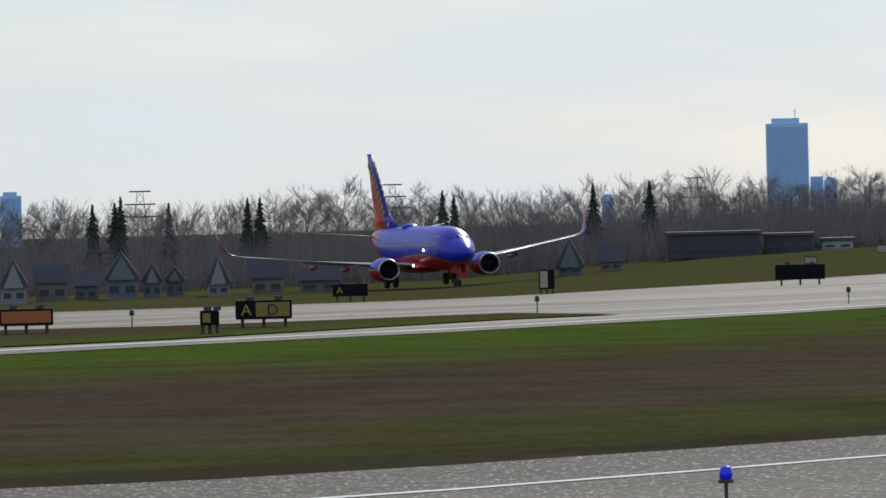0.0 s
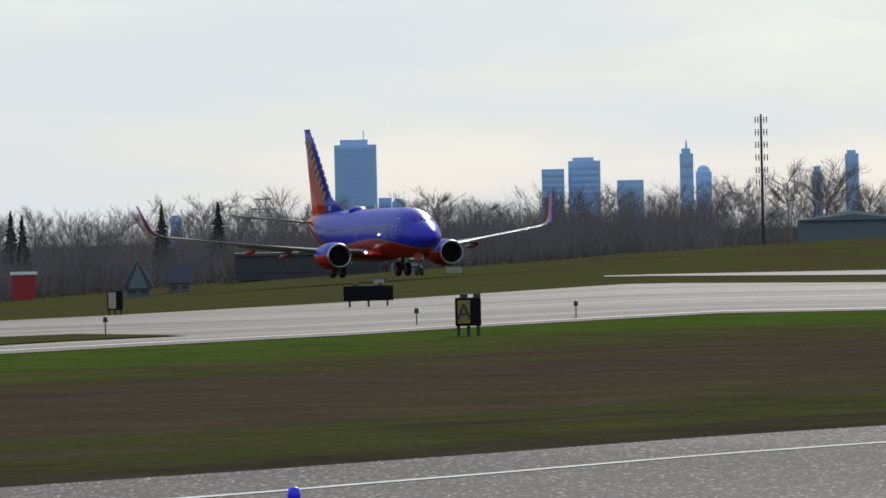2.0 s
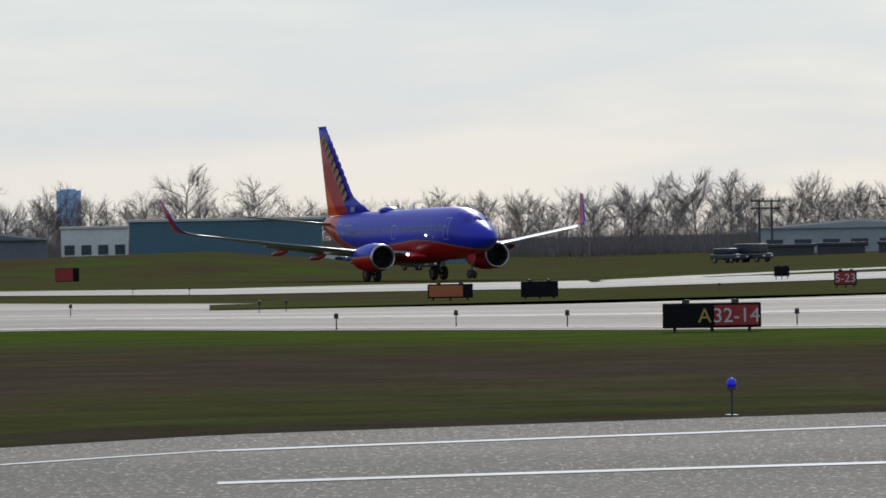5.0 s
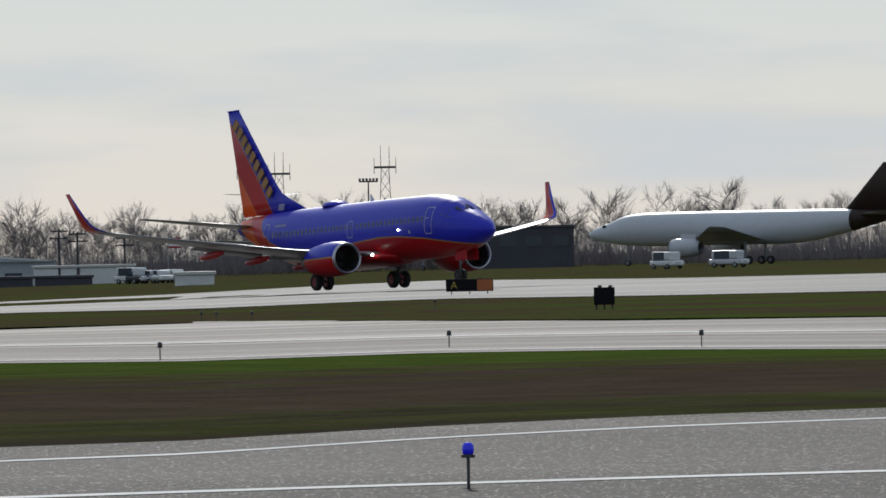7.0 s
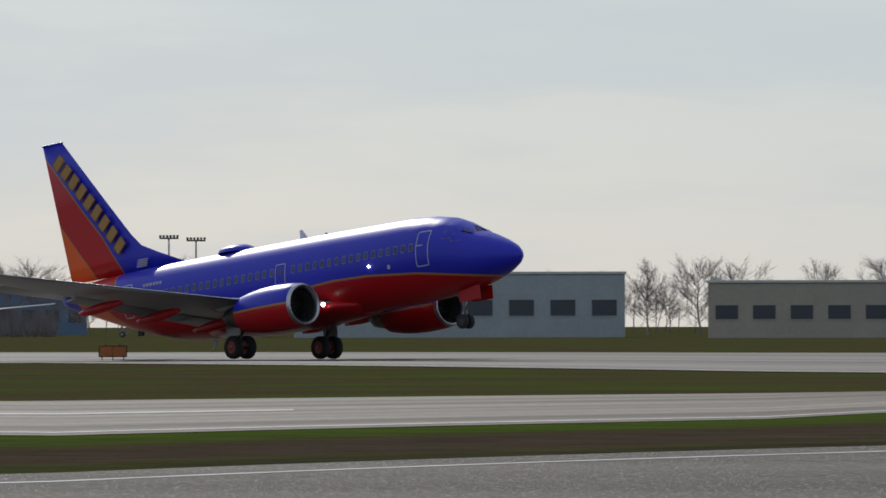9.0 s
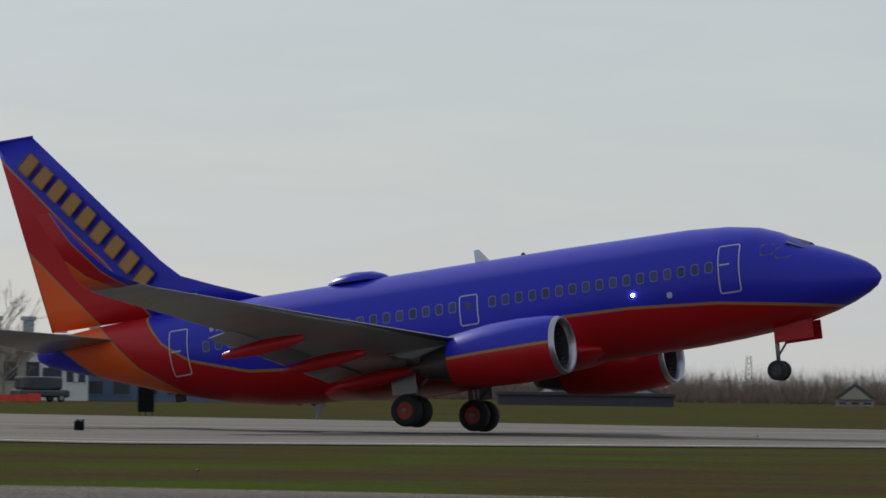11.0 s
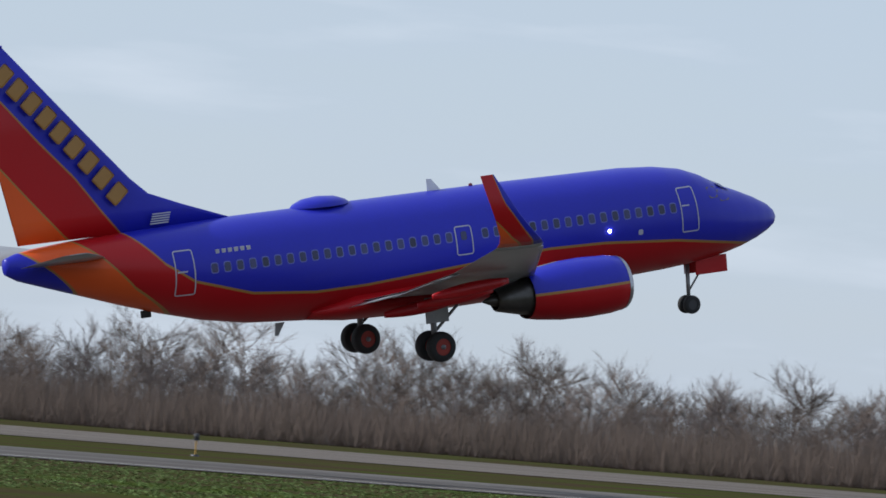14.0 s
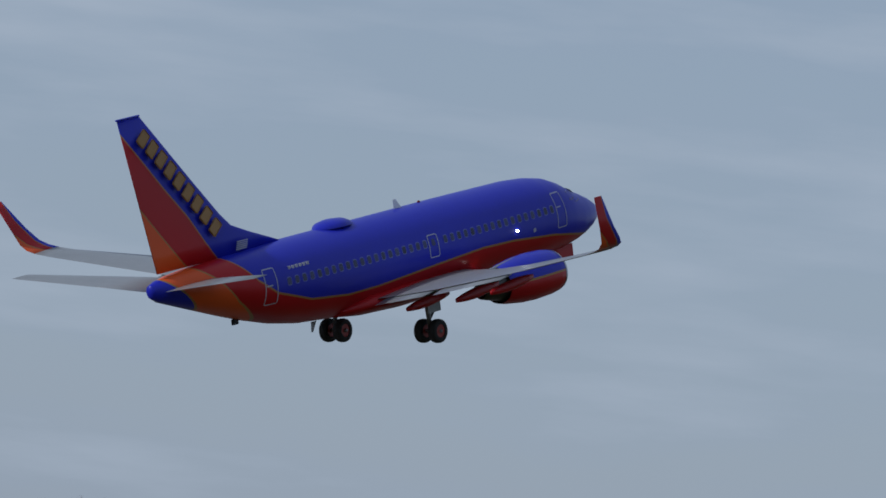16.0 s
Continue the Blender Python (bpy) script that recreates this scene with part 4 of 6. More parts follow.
# bearing from, to, step, distance, crown top above eye level in degrees
ROWS = [(-80.5, -77.4, 0.33, 820, 0.19), (-77.4, -74.4, 0.30, 850, 0.26), (-74.4, -70.5, 0.26, 900, 0.31), (-70.5, -66.4, 0.24, 950, 0.46), (-66.4, -63.4, 0.28, 1050, 0.31), (-63.4, -59.4, 0.23, 1150, 0.43), (-59.4, -55.5, 0.32, 1200, 0.45),
        (-55.5, -53.5, 0.35, 1150, 0.48), (-53.5, -47.0, 0.32, 1150, 0.50), (-47.0, -36.5, 0.55, 1100, 0.55), (-36.5, -33.0, 0.4, 950, 0.66), (-3.5, 2.0, 0.35, 900, 0.46), (2.0, 8.0, 0.33, 860, 0.52),
        (8.0, 16.0, 0.33, 800, 0.62), (16.0, 26.0, 0.27, 790, 0.70), (26.0, 34.0, 0.26, 800, 0.76), (34.0, 38.5, 0.30, 800, 0.68), (38.5, 45.0, 0.32, 800, 0.56), (45.0, 54.0, 0.38, 800, 0.44)]
for b0, b1, step, dist, top in ROWS:
    b = b0
    while b < b1:
        r = dist * rng.uniform(0.94, 1.08)
        base = spot(b, r).z
        h = (EYE[2] + r * math.tan(radians(top)) * rng.uniform(0.62, 1.12) - base) * 1.08
        plant(HAZED_TREES if b < -33 else TREES, b, r, max(3.0, h), 11.0)
        b += step * rng.uniform(0.6, 1.4)
for b, r, top in [(b, 780, a) for b, a in ((-78.952, 0.20), (-78.714, 0.26), (-78.309, 0.19), (-77.642, 0.22), (-77.537, 0.22), (-75.995, 0.24), (-75.900, 0.20), (-74.721, 0.27), (-74.244, 0.28), (-78.762, 0.2))] + \
        [(b, 640, a) for b, a in ((-15.067, 0.12), (-14.562, 0.09), (-14.228, 0.06), (-13.885, 0.10), (-15.745, 0.04))] + [(15.093, 700, 0.36), (13.070, 700, 0.30), (24.681, 640, 0.10), (7.845, 700, 0.10), (8.226, 700, 0.10)]:
    base = spot(b, r).z
    plant(SPRUCES, b, r, max(3.0, EYE[2] + r * math.tan(radians(top)) - base), 9.0)
plant(TREES, -28.470, 520, 8.6, 11.0)


def woods(name, runs, seeds, label):
    """Far bare woods as one mass of real twigs."""
    rr = random.Random(9)
    protos = []
    for s in seeds:
        v, trunk, crown = branchy(s, 10.0, 0.13, 14, 6, 10, 0.85)
        protos.append((np.array(v), [tuple(f) for f in trunk + crown]))
    allv, allf, off = [], [], 0
    for b0, b1, step, d0, d1, top in runs:
        b = b0
        while b < b1:
            r = rr.uniform(d0, d1)
            p = spot(b, r)
            v, f = rr.choice(protos)
            k = max(2.0, (EYE[2] + r * math.tan(radians(top)) * rr.uniform(0.55, 1.0) - p.z) * 1.1) / 10.0
            a = rr.uniform(0, 6.28)
            c, s = math.cos(a) * k, math.sin(a) * k
            allv.append(np.stack([v[:, 0] * c - v[:, 1] * s + p.x, v[:, 0] * s + v[:, 1] * c + p.y, v[:, 2] * k + p.z], 1))
            allf += [tuple(i + off for i in q) for q in f]
            off += len(v)
            b += step * rr.uniform(0.5, 1.5)
    me = bpy.data.meshes.new(name)
    me.from_pydata(np.concatenate(allv).tolist(), [], allf)
    me.materials.append(M_BARK_FAR)
    tagged(new(name, me), label, "woods", kind="stuff")


woods("far_woods", [(-81, -70, 0.10, 1000, 1500, 0.21), (-70, -34, 0.10, 1250, 1700, 0.36), (-34, -26, 0.3, 1300, 1700, 0.34), (-26, -4, 0.10, 1000, 1500, 0.15), (-4, 8, 0.11, 950, 1200, 0.42), (8, 37, 0.060, 760, 930, 0.62), (37, 54, 0.085, 830, 960, 0.34)], (71, 72, 73, 74), "hazy leafless grey-brown woods along the horizon")


def thicket(name, runs, bark, label):
    """Low dense scrub: short upright stems."""
    rr = random.Random(12)
    vs, fs = [], []
    for b0, b1, n, d0, d1, h0, h1 in runs:
        for _ in range(n):
            p = spot(rr.uniform(b0, b1), rr.uniform(d0, d1))
            h = rr.uniform(h0, h1)
            for _k in range(8):
                q = p + Vector((rr.gauss(0, h * 0.22), rr.gauss(0, h * 0.22), h * rr.uniform(0.5, 1.0)))
                w = Vector((rr.uniform(-1, 1), rr.uniform(-1, 1), 0)).normalized() * rr.uniform(0.02, 0.045)
                i = len(vs)
                vs += [tuple(p - w), tuple(p + w), tuple(q)]
                fs.append((i, i + 1, i + 2))
    me = bpy.data.meshes.new(name)
    me.from_pydata(vs, [], fs)
    me.materials.append(bark)
    tagged(new(name, me), label, "scrub", kind="stuff")


thicket("scrub", [(-26, -4, 14000, 800, 1100, 2, 6), (-4, 8, 10000, 760, 900, 2, 8), (8, 38, 40000, 720, 840, 2.0, 7.5), (38, 54, 16000, 720, 840, 1.5, 5.0)], M_SCRUB, "dense brown leafless scrub under the trees")
thicket("hazed_scrub", [(-81, -70, 12000, 720, 1000, 3, 9), (-70, -48, 11000, 1000, 1250, 3, 8)], M_SCRUBHAZE, "dense leafless scrub under the far trees, greyed for haze")


# ---- grass tufts along the pavement edges ----
def tufts(name, runs, label):
    rr = random.Random(3)
    vs, fs = [], []
    for b0, b1, near, far, n, h in runs:
        for _ in range(n):
            b = rr.uniform(b0, b1)
            lo = np.interp(b, [k[0] for k in near], [k[1] for k in near])
            hi = np.interp(b, [k[0] for k in far], [k[1] for k in far])
            p = spot(b, rr.uniform(lo, hi))
            for _k in range(3):
                q = p + Vector((rr.gauss(0, 0.05), rr.gauss(0, 0.05), h * rr.uniform(0.4, 1.1)))
                w = Vector((math.cos(radians(b)), -math.sin(radians(b)), 0)) * rr.uniform(0.015, 0.04)
                i = len(vs)
                vs += [tuple(p - w), tuple(p + w), tuple(q)]
                fs.append((i, i + 1, i + 2))
    me = bpy.data.meshes.new(name)
    me.from_pydata(vs, [], fs)
    me.materials.append(M_TUFT)
    tagged(new(name, me), label, "grass", kind="stuff")


M_TUFT = mat("grass blades", (0.17, 0.23, 0.08), 0.9, 0, 0.45, 0.25, 0, 3, spec=0.0)


tufts("grass_tufts", [(13, 46, straight(125, 13, 46), straight(195, 13, 46), 30000, 0.045)], "grass blades along the pavement edges")


# ---- buildings ----
def slab(name, b0, b1, r, top, wall, roof, label, category="building", depth=12.0, windows=0, win_h=(0.35, 0.6), group="", gable=0.0, base=None, doors=0):
    """A building whose front spans two bearings; top is the eaves height above eye datum."""
    bc = (b0 + b1) / 2
    w = r * radians(b1 - b0)
    p = spot(bc, r)
    z0 = p.z if base is None else base
    h = max(1.0, top - z0)
    ob = thing(name, label, category, pose(p.x, p.y, z0 - 0.1, 0, 0, -bc), group)
    part("wall", a_box(-w / 2, w / 2, 0, depth, 0, h, bevel=min(0.1, h * 0.05)), wall, ob)
    if gable:
        bm = bmesh.new()
        v = [bm.verts.new(c) for c in ((-w / 2 - 0.3, -0.3, h), (w / 2 + 0.3, -0.3, h), (w / 2 + 0.3, depth + 0.3, h), (-w / 2 - 0.3, depth + 0.3, h))]
        if w >= depth:
            t = [bm.verts.new(c) for c in ((-w / 2 - 0.3, depth / 2, h + gable), (w / 2 + 0.3, depth / 2, h + gable))]
            fl = [(v[0], v[1], t[1], t[0]), (v[2], v[3], t[0], t[1]), (v[3], v[0], t[0]), (v[1], v[2], t[1]), (v[3], v[2], v[1], v[0])]
        else:
            t = [bm.verts.new(c) for c in ((0, -0.3, h + gable), (0, depth + 0.3, h + gable))]
            fl = [(v[1], v[2], t[1], t[0]), (v[3], v[0], t[0], t[1]), (v[0], v[1], t[0]), (v[2], v[3], t[1]), (v[3], v[2], v[1], v[0])]
        for f in fl:
            bm.faces.new(f)
        bmesh.ops.recalc_face_normals(bm, faces=bm.faces)
        part("roof", bm, roof, ob)
        if w < depth:
            bm = bmesh.new()
            vs = [bm.verts.new(c) for c in ((-w / 2 + 0.25, -0.32, h - 0.1), (w / 2 - 0.25, -0.32, h - 0.1), (0, -0.32, h + gable - 0.35))]
            bmesh.ops.extrude_face_region(bm, geom=[bm.faces.new(vs)])
            for v in vs:
                v.co.y = -0.42
            bmesh.ops.recalc_face_normals(bm, faces=bm.faces)
            part("gable_wall", bm, wall, ob)
    else:
        part("roof", a_box(-w / 2 - 0.2, w / 2 + 0.2, -0.2, depth + 0.2, h + 0.002, h + 0.35, bevel=0.05), roof, ob)
    for i in range(windows):
        x = -w / 2 + w * (i + 0.5) / windows
        ww = w / windows * 0.30
        wo = part("window", a_box(x - ww, x + ww, -0.06, 0.05, h * win_h[0], h * win_h[1]), M_GLASSB, ob, "dark window")
        part("sill", a_box(x - ww - 0.08, x + ww + 0.08, -0.08, 0.0, h * win_h[0] - 0.12, h * win_h[0] - 0.003), wall, wo)
    for i in range(doors):
        x = -w / 2 + w * (i + 0.7) / (doors + 0.4)
        ww = w / doors * 0.22
        part("door", a_box(x - ww, x + ww, -0.05, 0.05, 0.1, h * 0.62), M_WALLW, ob, "pale roller door")
    return ob


def far_tower(b0, b1, top, r, label, cap=0.0, floors=24, name="tower_block"):
    bc = (b0 + b1) / 2
    w = r * radians(b1 - b0)
    p = spot(bc, r)
    ob = thing(name, label, "building", pose(p.x, p.y, p.z, 0, 0, -bc), "distant city blocks")
    h = top - p.z
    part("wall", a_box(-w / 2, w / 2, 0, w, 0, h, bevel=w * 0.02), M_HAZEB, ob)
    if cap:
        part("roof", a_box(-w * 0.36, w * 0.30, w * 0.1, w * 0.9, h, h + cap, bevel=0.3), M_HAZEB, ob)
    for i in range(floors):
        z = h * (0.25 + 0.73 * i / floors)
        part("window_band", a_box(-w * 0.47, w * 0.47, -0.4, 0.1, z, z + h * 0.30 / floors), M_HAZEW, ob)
    return ob


CITY = 4000
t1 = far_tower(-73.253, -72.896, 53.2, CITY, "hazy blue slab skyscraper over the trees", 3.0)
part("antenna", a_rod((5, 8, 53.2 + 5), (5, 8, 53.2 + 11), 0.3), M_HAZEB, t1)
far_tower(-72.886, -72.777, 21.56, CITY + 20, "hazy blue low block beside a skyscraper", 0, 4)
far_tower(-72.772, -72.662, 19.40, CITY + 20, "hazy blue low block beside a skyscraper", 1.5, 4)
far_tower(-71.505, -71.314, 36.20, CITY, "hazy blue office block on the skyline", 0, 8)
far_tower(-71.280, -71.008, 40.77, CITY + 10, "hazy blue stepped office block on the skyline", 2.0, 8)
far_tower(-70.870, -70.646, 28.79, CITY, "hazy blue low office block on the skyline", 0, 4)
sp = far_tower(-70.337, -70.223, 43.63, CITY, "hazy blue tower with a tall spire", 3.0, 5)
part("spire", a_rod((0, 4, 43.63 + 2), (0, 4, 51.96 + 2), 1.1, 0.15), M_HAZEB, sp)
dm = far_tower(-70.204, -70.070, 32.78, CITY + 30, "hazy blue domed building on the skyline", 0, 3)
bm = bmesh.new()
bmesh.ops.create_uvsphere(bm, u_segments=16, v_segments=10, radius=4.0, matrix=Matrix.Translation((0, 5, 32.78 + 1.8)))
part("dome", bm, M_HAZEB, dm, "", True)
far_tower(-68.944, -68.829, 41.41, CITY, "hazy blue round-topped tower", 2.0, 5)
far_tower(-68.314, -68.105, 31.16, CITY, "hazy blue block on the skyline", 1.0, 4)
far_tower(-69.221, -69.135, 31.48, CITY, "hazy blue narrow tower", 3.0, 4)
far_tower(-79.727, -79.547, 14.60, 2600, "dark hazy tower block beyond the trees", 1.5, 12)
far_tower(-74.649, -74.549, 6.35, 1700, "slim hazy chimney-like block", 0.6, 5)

# houses in the hollow
HOUSES = [(-79.737, -79.523, -3.63, 0), (-79.442, -79.176, -3.63, 1), (-79.119, -78.919, -3.81, 2), (-78.852, -78.581, -3.36, 2), (-78.538, -78.385, -3.51, 0),
          (-78.347, -78.195, -3.71, 2), (-77.994, -77.813, -3.75, 0), (-77.618, -77.355, -3.69, 1), (-77.212, -76.878, -3.81, 2), (-75.041, -74.826, -3.40, 2), (-74.673, -74.492, -3.74, 1)]
for i, (b0, b1, top, k) in enumerate(HOUSES):
    slab("house", b0, b1, 640 + 7 * (i % 3), top + 0.25 * (i % 2), M_HOUSE[k], M_HOUSEROOF, ("pale house with a dark gable roof", "tan house with a dark gable roof", "grey house with a dark gable roof")[k], "house", 9.0 if i % 3 == 0 else 1.9, 2, (0.4, 0.7), "houses in the hollow", (2.6, 1.7, 1.3)[i % 3])
slab("shed_row", -74.110, -73.324, 705, -0.50, M_WALLD, M_SHINGLE, "long dark building below the trees", "building", 14, 6)
slab("shed_row", -73.291, -72.872, 708, -0.85, M_WALLD, M_SHINGLE, "dark building below the trees", "building", 14, 3)
slab("shed_row", -72.800, -72.539, 712, -1.85, M_WALLG, M_SHINGLE, "low grey building below the trees", "building", 14, 2)
slab("roadside_sign", -75.994, -75.794, 720, -1.98, M_SIGNRED, M_WALLW, "red and white roadside sign board", "sign", 0.6)
slab("warehouse", -69.354, -68.4, 800, 2.0, M_HOUSE[2], M_WALLG, "grey-green warehouse beyond the field", "building", 20, 0, gable=1.0)
slab("warehouse", -68.281, -67.714, 850, 3.2, M_WALLW, M_ROOF, "white warehouse beyond the field", "building", 16, 4)
slab("warehouse", -67.705, -66.078, 800, 3.8, M_TEAL, M_ROOF, "long teal industrial building", "building", 22, 0)
slab("hangar", -65.926, -64.648, 860, 1.08, M_WALLB, M_WALLG, "blue-grey hangar behind parked trucks", "building", 24, 5)
slab("hut", -66.088, -65.945, 700, 0.01, M_WALLW, M_ROOF, "small white hut at the field's edge", "hut", 3)
slab("hangar", -62.379, -60.705, 880, 1.82, M_WALLG, M_ROOF, "long grey metal hangar with a pale shallow roof", "building", 30, 7, (0.25, 0.55), gable=1.1)
for b0, b1, top in ((-62.332, -61.926, -0.51), (-61.902, -61.497, -0.41), (-61.382, -60.905, -0.35), (-60.886, -60.400, -0.46)):
    slab("container", b0, b1, 830, top, M_WALLD, M_WALLD, "dark covered container row by the hangar", "container", 2.5, group="dark containers")
for b0, b1, top in ((-60.896, -60.520, 0.89), (-60.505, -60.043, 0.91)):
    slab("truck_trailer", b0, b1, 850, top, M_WALLW, M_ROOF, "white box trailer parked by the hangar", "trailer", 2.5, group="trailers")
slab("hut", -59.706, -59.372, 700, 0.10, M_WALLW, M_ROOF, "white equipment hut by the field", "hut", 4)
slab("hangar", -59.435, -59.010, 1250, 3.97, M_WALLG, M_ROOF, "grey hangar behind the parked jet", "building", 20, 4)
slab("terminal_shed", -57.456, -56.330, 1000, 5.47, M_WALLD, M_SHINGLE, "dark cargo shed with a green sign", "building", 22, 5, (0.55, 0.8))
slab("terminal_shed", -53.438, -52.157, 1100, 6.3, M_WALLD, M_WALLD, "wide dark cargo building with windows", "building", 30, 9, (0.2, 0.45))
slab("terminal_shed", -50.090, -47.743, 1250, 7.83, M_WALLB, M_WALLG, "long blue-grey cargo building", "building", 30, 12, (0.3, 0.6))
slab("warehouse", -46.0, -43.2, 900, 8.5, M_WALLG, M_ROOF, "grey warehouse beyond the runway", "building", 24, 8)
slab("warehouse", -42.5, -40.6, 850, 7.0, M_WALLT, M_ROOF, "tan warehouse beyond the runway", "building", 24, 6)
slab("factory", -39.151, -35.211, 620, 6.89, M_WALLB, M_WALLG, "long blue-grey industrial building with windows", "building", 40, 16, (0.12, 0.35))
slab("factory", -31.536, -29.825, 620, 6.38, M_WALLB, M_WALLG, "long blue-grey industrial building with windows", "building", 40, 16, (0.12, 0.32))
slab("office_building", -29.816, -27.748, 560, 5.24, M_WALLT, M_WALLG, "tan brick building with pale window bands", "building", 30, 11, (0.32, 0.62))
for x in (0, 1, 2, 3):
    slab("roof_unit", -28.587 + 0.28 * x, -28.492 + 0.28 * x, 575, 6.20, M_WALLG, M_WALLG, "grey boxy rooftop air unit", "roof unit", 3, base=5.34 + 0.46, group="rooftop units")
slab("office_building", -27.753, -28.257, 560, 4.64, M_WALLW, M_WALLG, "white building with blue upper band", "building", 30, 5)
slab("factory", -28.267, -26.209, 580, 4.34, M_WALLB, M_WALLG, "blue-grey building with pale base", "building", 30, 9, (0.15, 0.4))
slab("house", -23.938, -23.810, 700, 1.38, M_WALLW, M_SHINGLE, "white house by the field", "house", 9, 1, gable=1.0)
slab("house", -23.437, -23.256, 700, 1.13, M_WALLW, M_SHINGLE, "white house with a dark roof", "house", 9, 1, gable=1.0)
slab("house", -23.237, -22.875, 720, 0.56, M_WALLG, M_SHINGLE, "wide grey house by the field", "house", 9, 3, gable=1.0)
slab("fence_wall", -24.294, -22.806, 620, -0.44, M_WALLD, M_WALLD, "low dark fence along the field", "fence", 0.4)
slab("house", -21.435, -21.121, 720, 0.27, M_WALLT, M_SHINGLE, "tan house with hipped roof", "house", 10, 3, gable=1.6)
slab("house", -16.494, -16.280, 760, -0.50, M_WALLG, M_SHINGLE, "small grey house by the field", "house", 9, 2, gable=1.2)
slab("house", -16.136, -15.874, 760, -0.57, M_WALLT, M_SHINGLE, "small tan house by the field", "house", 9, 2, gable=1.2)
slab("house", -14.992, -14.706, 760, -0.92, M_WALLW, M_SHINGLE, "small pale house by the field", "house", 9, 2, gable=1.2)
slab("office_building", -11.529, -7.465, 640, 1.40, M_HOUSE[1], M_SHINGLE, "low tan building at the field's edge", "building", 20, 12, (0.3, 0.6))
slab("office_building", -7.441, -6.727, 700, 3.70, M_WALLD, M_SHINGLE, "dark two-storey building by the field", "building", 20, 4)
slab("hangar", -5.411, -1.813, 640, 3.23, M_WALLG, M_ROOF, "large pale grey metal hangar", "building", 40, 0, gable=2.2, doors=4)
slab("works_depot", 1.604, 2.297, 560, 2.03, M_WALLT, M_ROOF, "tan depot hut behind containers", "building", 8, 3)
slab("hangar", 3.252, 7.219, 640, 2.46, M_WALLG, M_ROOF, "grey hangar with a bright shallow roof", "building", 34, 6, gable=1.8)
slab("service_truck", 8.442, 8.783, 600, 2.44, M_WHITE, M_WHITE, "white service truck by the fence", "truck", 2.5)


# ---- masts and poles ----
def lattice(name, b, r, top, w0, w1, label, category="mast", heads=0):
    p = spot(b, r)
    ob = thing(name, label, category, pose(p.x, p.y, p.z, 0, 0, -b), "masts")
    h = top - p.z
    cs = [(-1, -1), (1, -1), (1, 1), (-1, 1)]
    for sx, sy in cs:
        part("leg", a_rod((sx * w0, sy * w0, 0), (sx * w1, sy * w1, h), 0.09, n=4), M_DKSTEEL, ob)
    n = 8
    for i in range(n):
        for k in range(4):
            (ax, ay), (bx, by) = cs[k], cs[(k + 1) % 4]
            q0 = w0 + (w1 - w0) * i / n
            q1 = w0 + (w1 - w0) * (i + 1) / n
            part("brace", rod(a_rod((ax * q0, ay * q0, h * i / n), (bx * q1, by * q1, h * (i + 1) / n), 0.05, n=3), (bx * q0, by * q0, h * i / n), (ax * q1, ay * q1, h * (i + 1) / n), 0.05, n=3), M_DKSTEEL, ob)
    if heads:
        part("platform", a_box(-heads, heads, -heads, heads, h, h + 0.35), M_DKSTEEL, ob)
        for x in (-heads, -heads * 0.4, heads * 0.4, heads):
            part("aerial", a_rod((x, 0, h - 1.0 if abs(x) == heads else h), (x, 0, h + (2.0 if abs(x) == heads else 4.2)), 0.07, 0.04, n=4), M_DKSTEEL, ob)
    return ob


def arm_pylon(b, r, top):
    ob = lattice("power_pylon", b, r, top, 2.2, 0.6, "grey lattice power pylon beyond the trees", "pylon")
    h = top - spot(b, r).z
    for u, w in ((0.62, 5.0), (0.80, 3.4), (0.99, 2.4)):
        part("cross_arm", a_rod((-w, 0, h * u), (w, 0, h * u), 0.16, n=4), M_DKSTEEL, ob)


arm_pylon(-78.547, 1500, 9.57)
arm_pylon(-76.415, 1700, 10.78)
arm_pylon(-73.863, 1900, 11.67)
for bb, top in ((-59.074, 17.14), (-58.811, 16.83), (-57.915, 17.72)):
    lattice("radio_mast", bb, 1250, top, 1.5, 0.7, "grey lattice radio mast with aerials", "mast", 2.0)
lattice("radio_mast", -13.317, 1200, 6.67, 1.2, 0.4, "thin grey lattice radio mast", "mast", 0)
lattice("radio_mast", -22.177, 1300, 8.15, 0.9, 0.4, "thin grey lattice radio mast", "mast", 0)


def cell_mast(b, r, top):
    p = spot(b, r)
    ob = thing("cell_mast", "tall thin mast with stacked antenna panels", "mast", pose(p.x, p.y, p.z, 0, 0, -b))
    h = top - p.z
    part("pole", a_rod((0, 0, 0), (0, 0, h), 0.24, 0.15, n=10), M_DKSTEEL, ob)
    for k in range(6):
        z = h - 0.8 - 1.75 * k
        for a in range(6):
            t = 2 * math.pi * a / 6
            part("antenna_panel", a_box(0.8 * math.cos(t) - 0.07, 0.8 * math.cos(t) + 0.07, 0.8 * math.sin(t) - 0.07, 0.8 * math.sin(t) + 0.07, z - 0.45, z + 0.45), M_DKSTEEL, ob)
        part("ring", a_rod((0, 0, z - 0.02), (0, 0, z + 0.02), 0.8, n=10), M_DKSTEEL, ob)


cell_mast(-69.645, 950, 16.91)


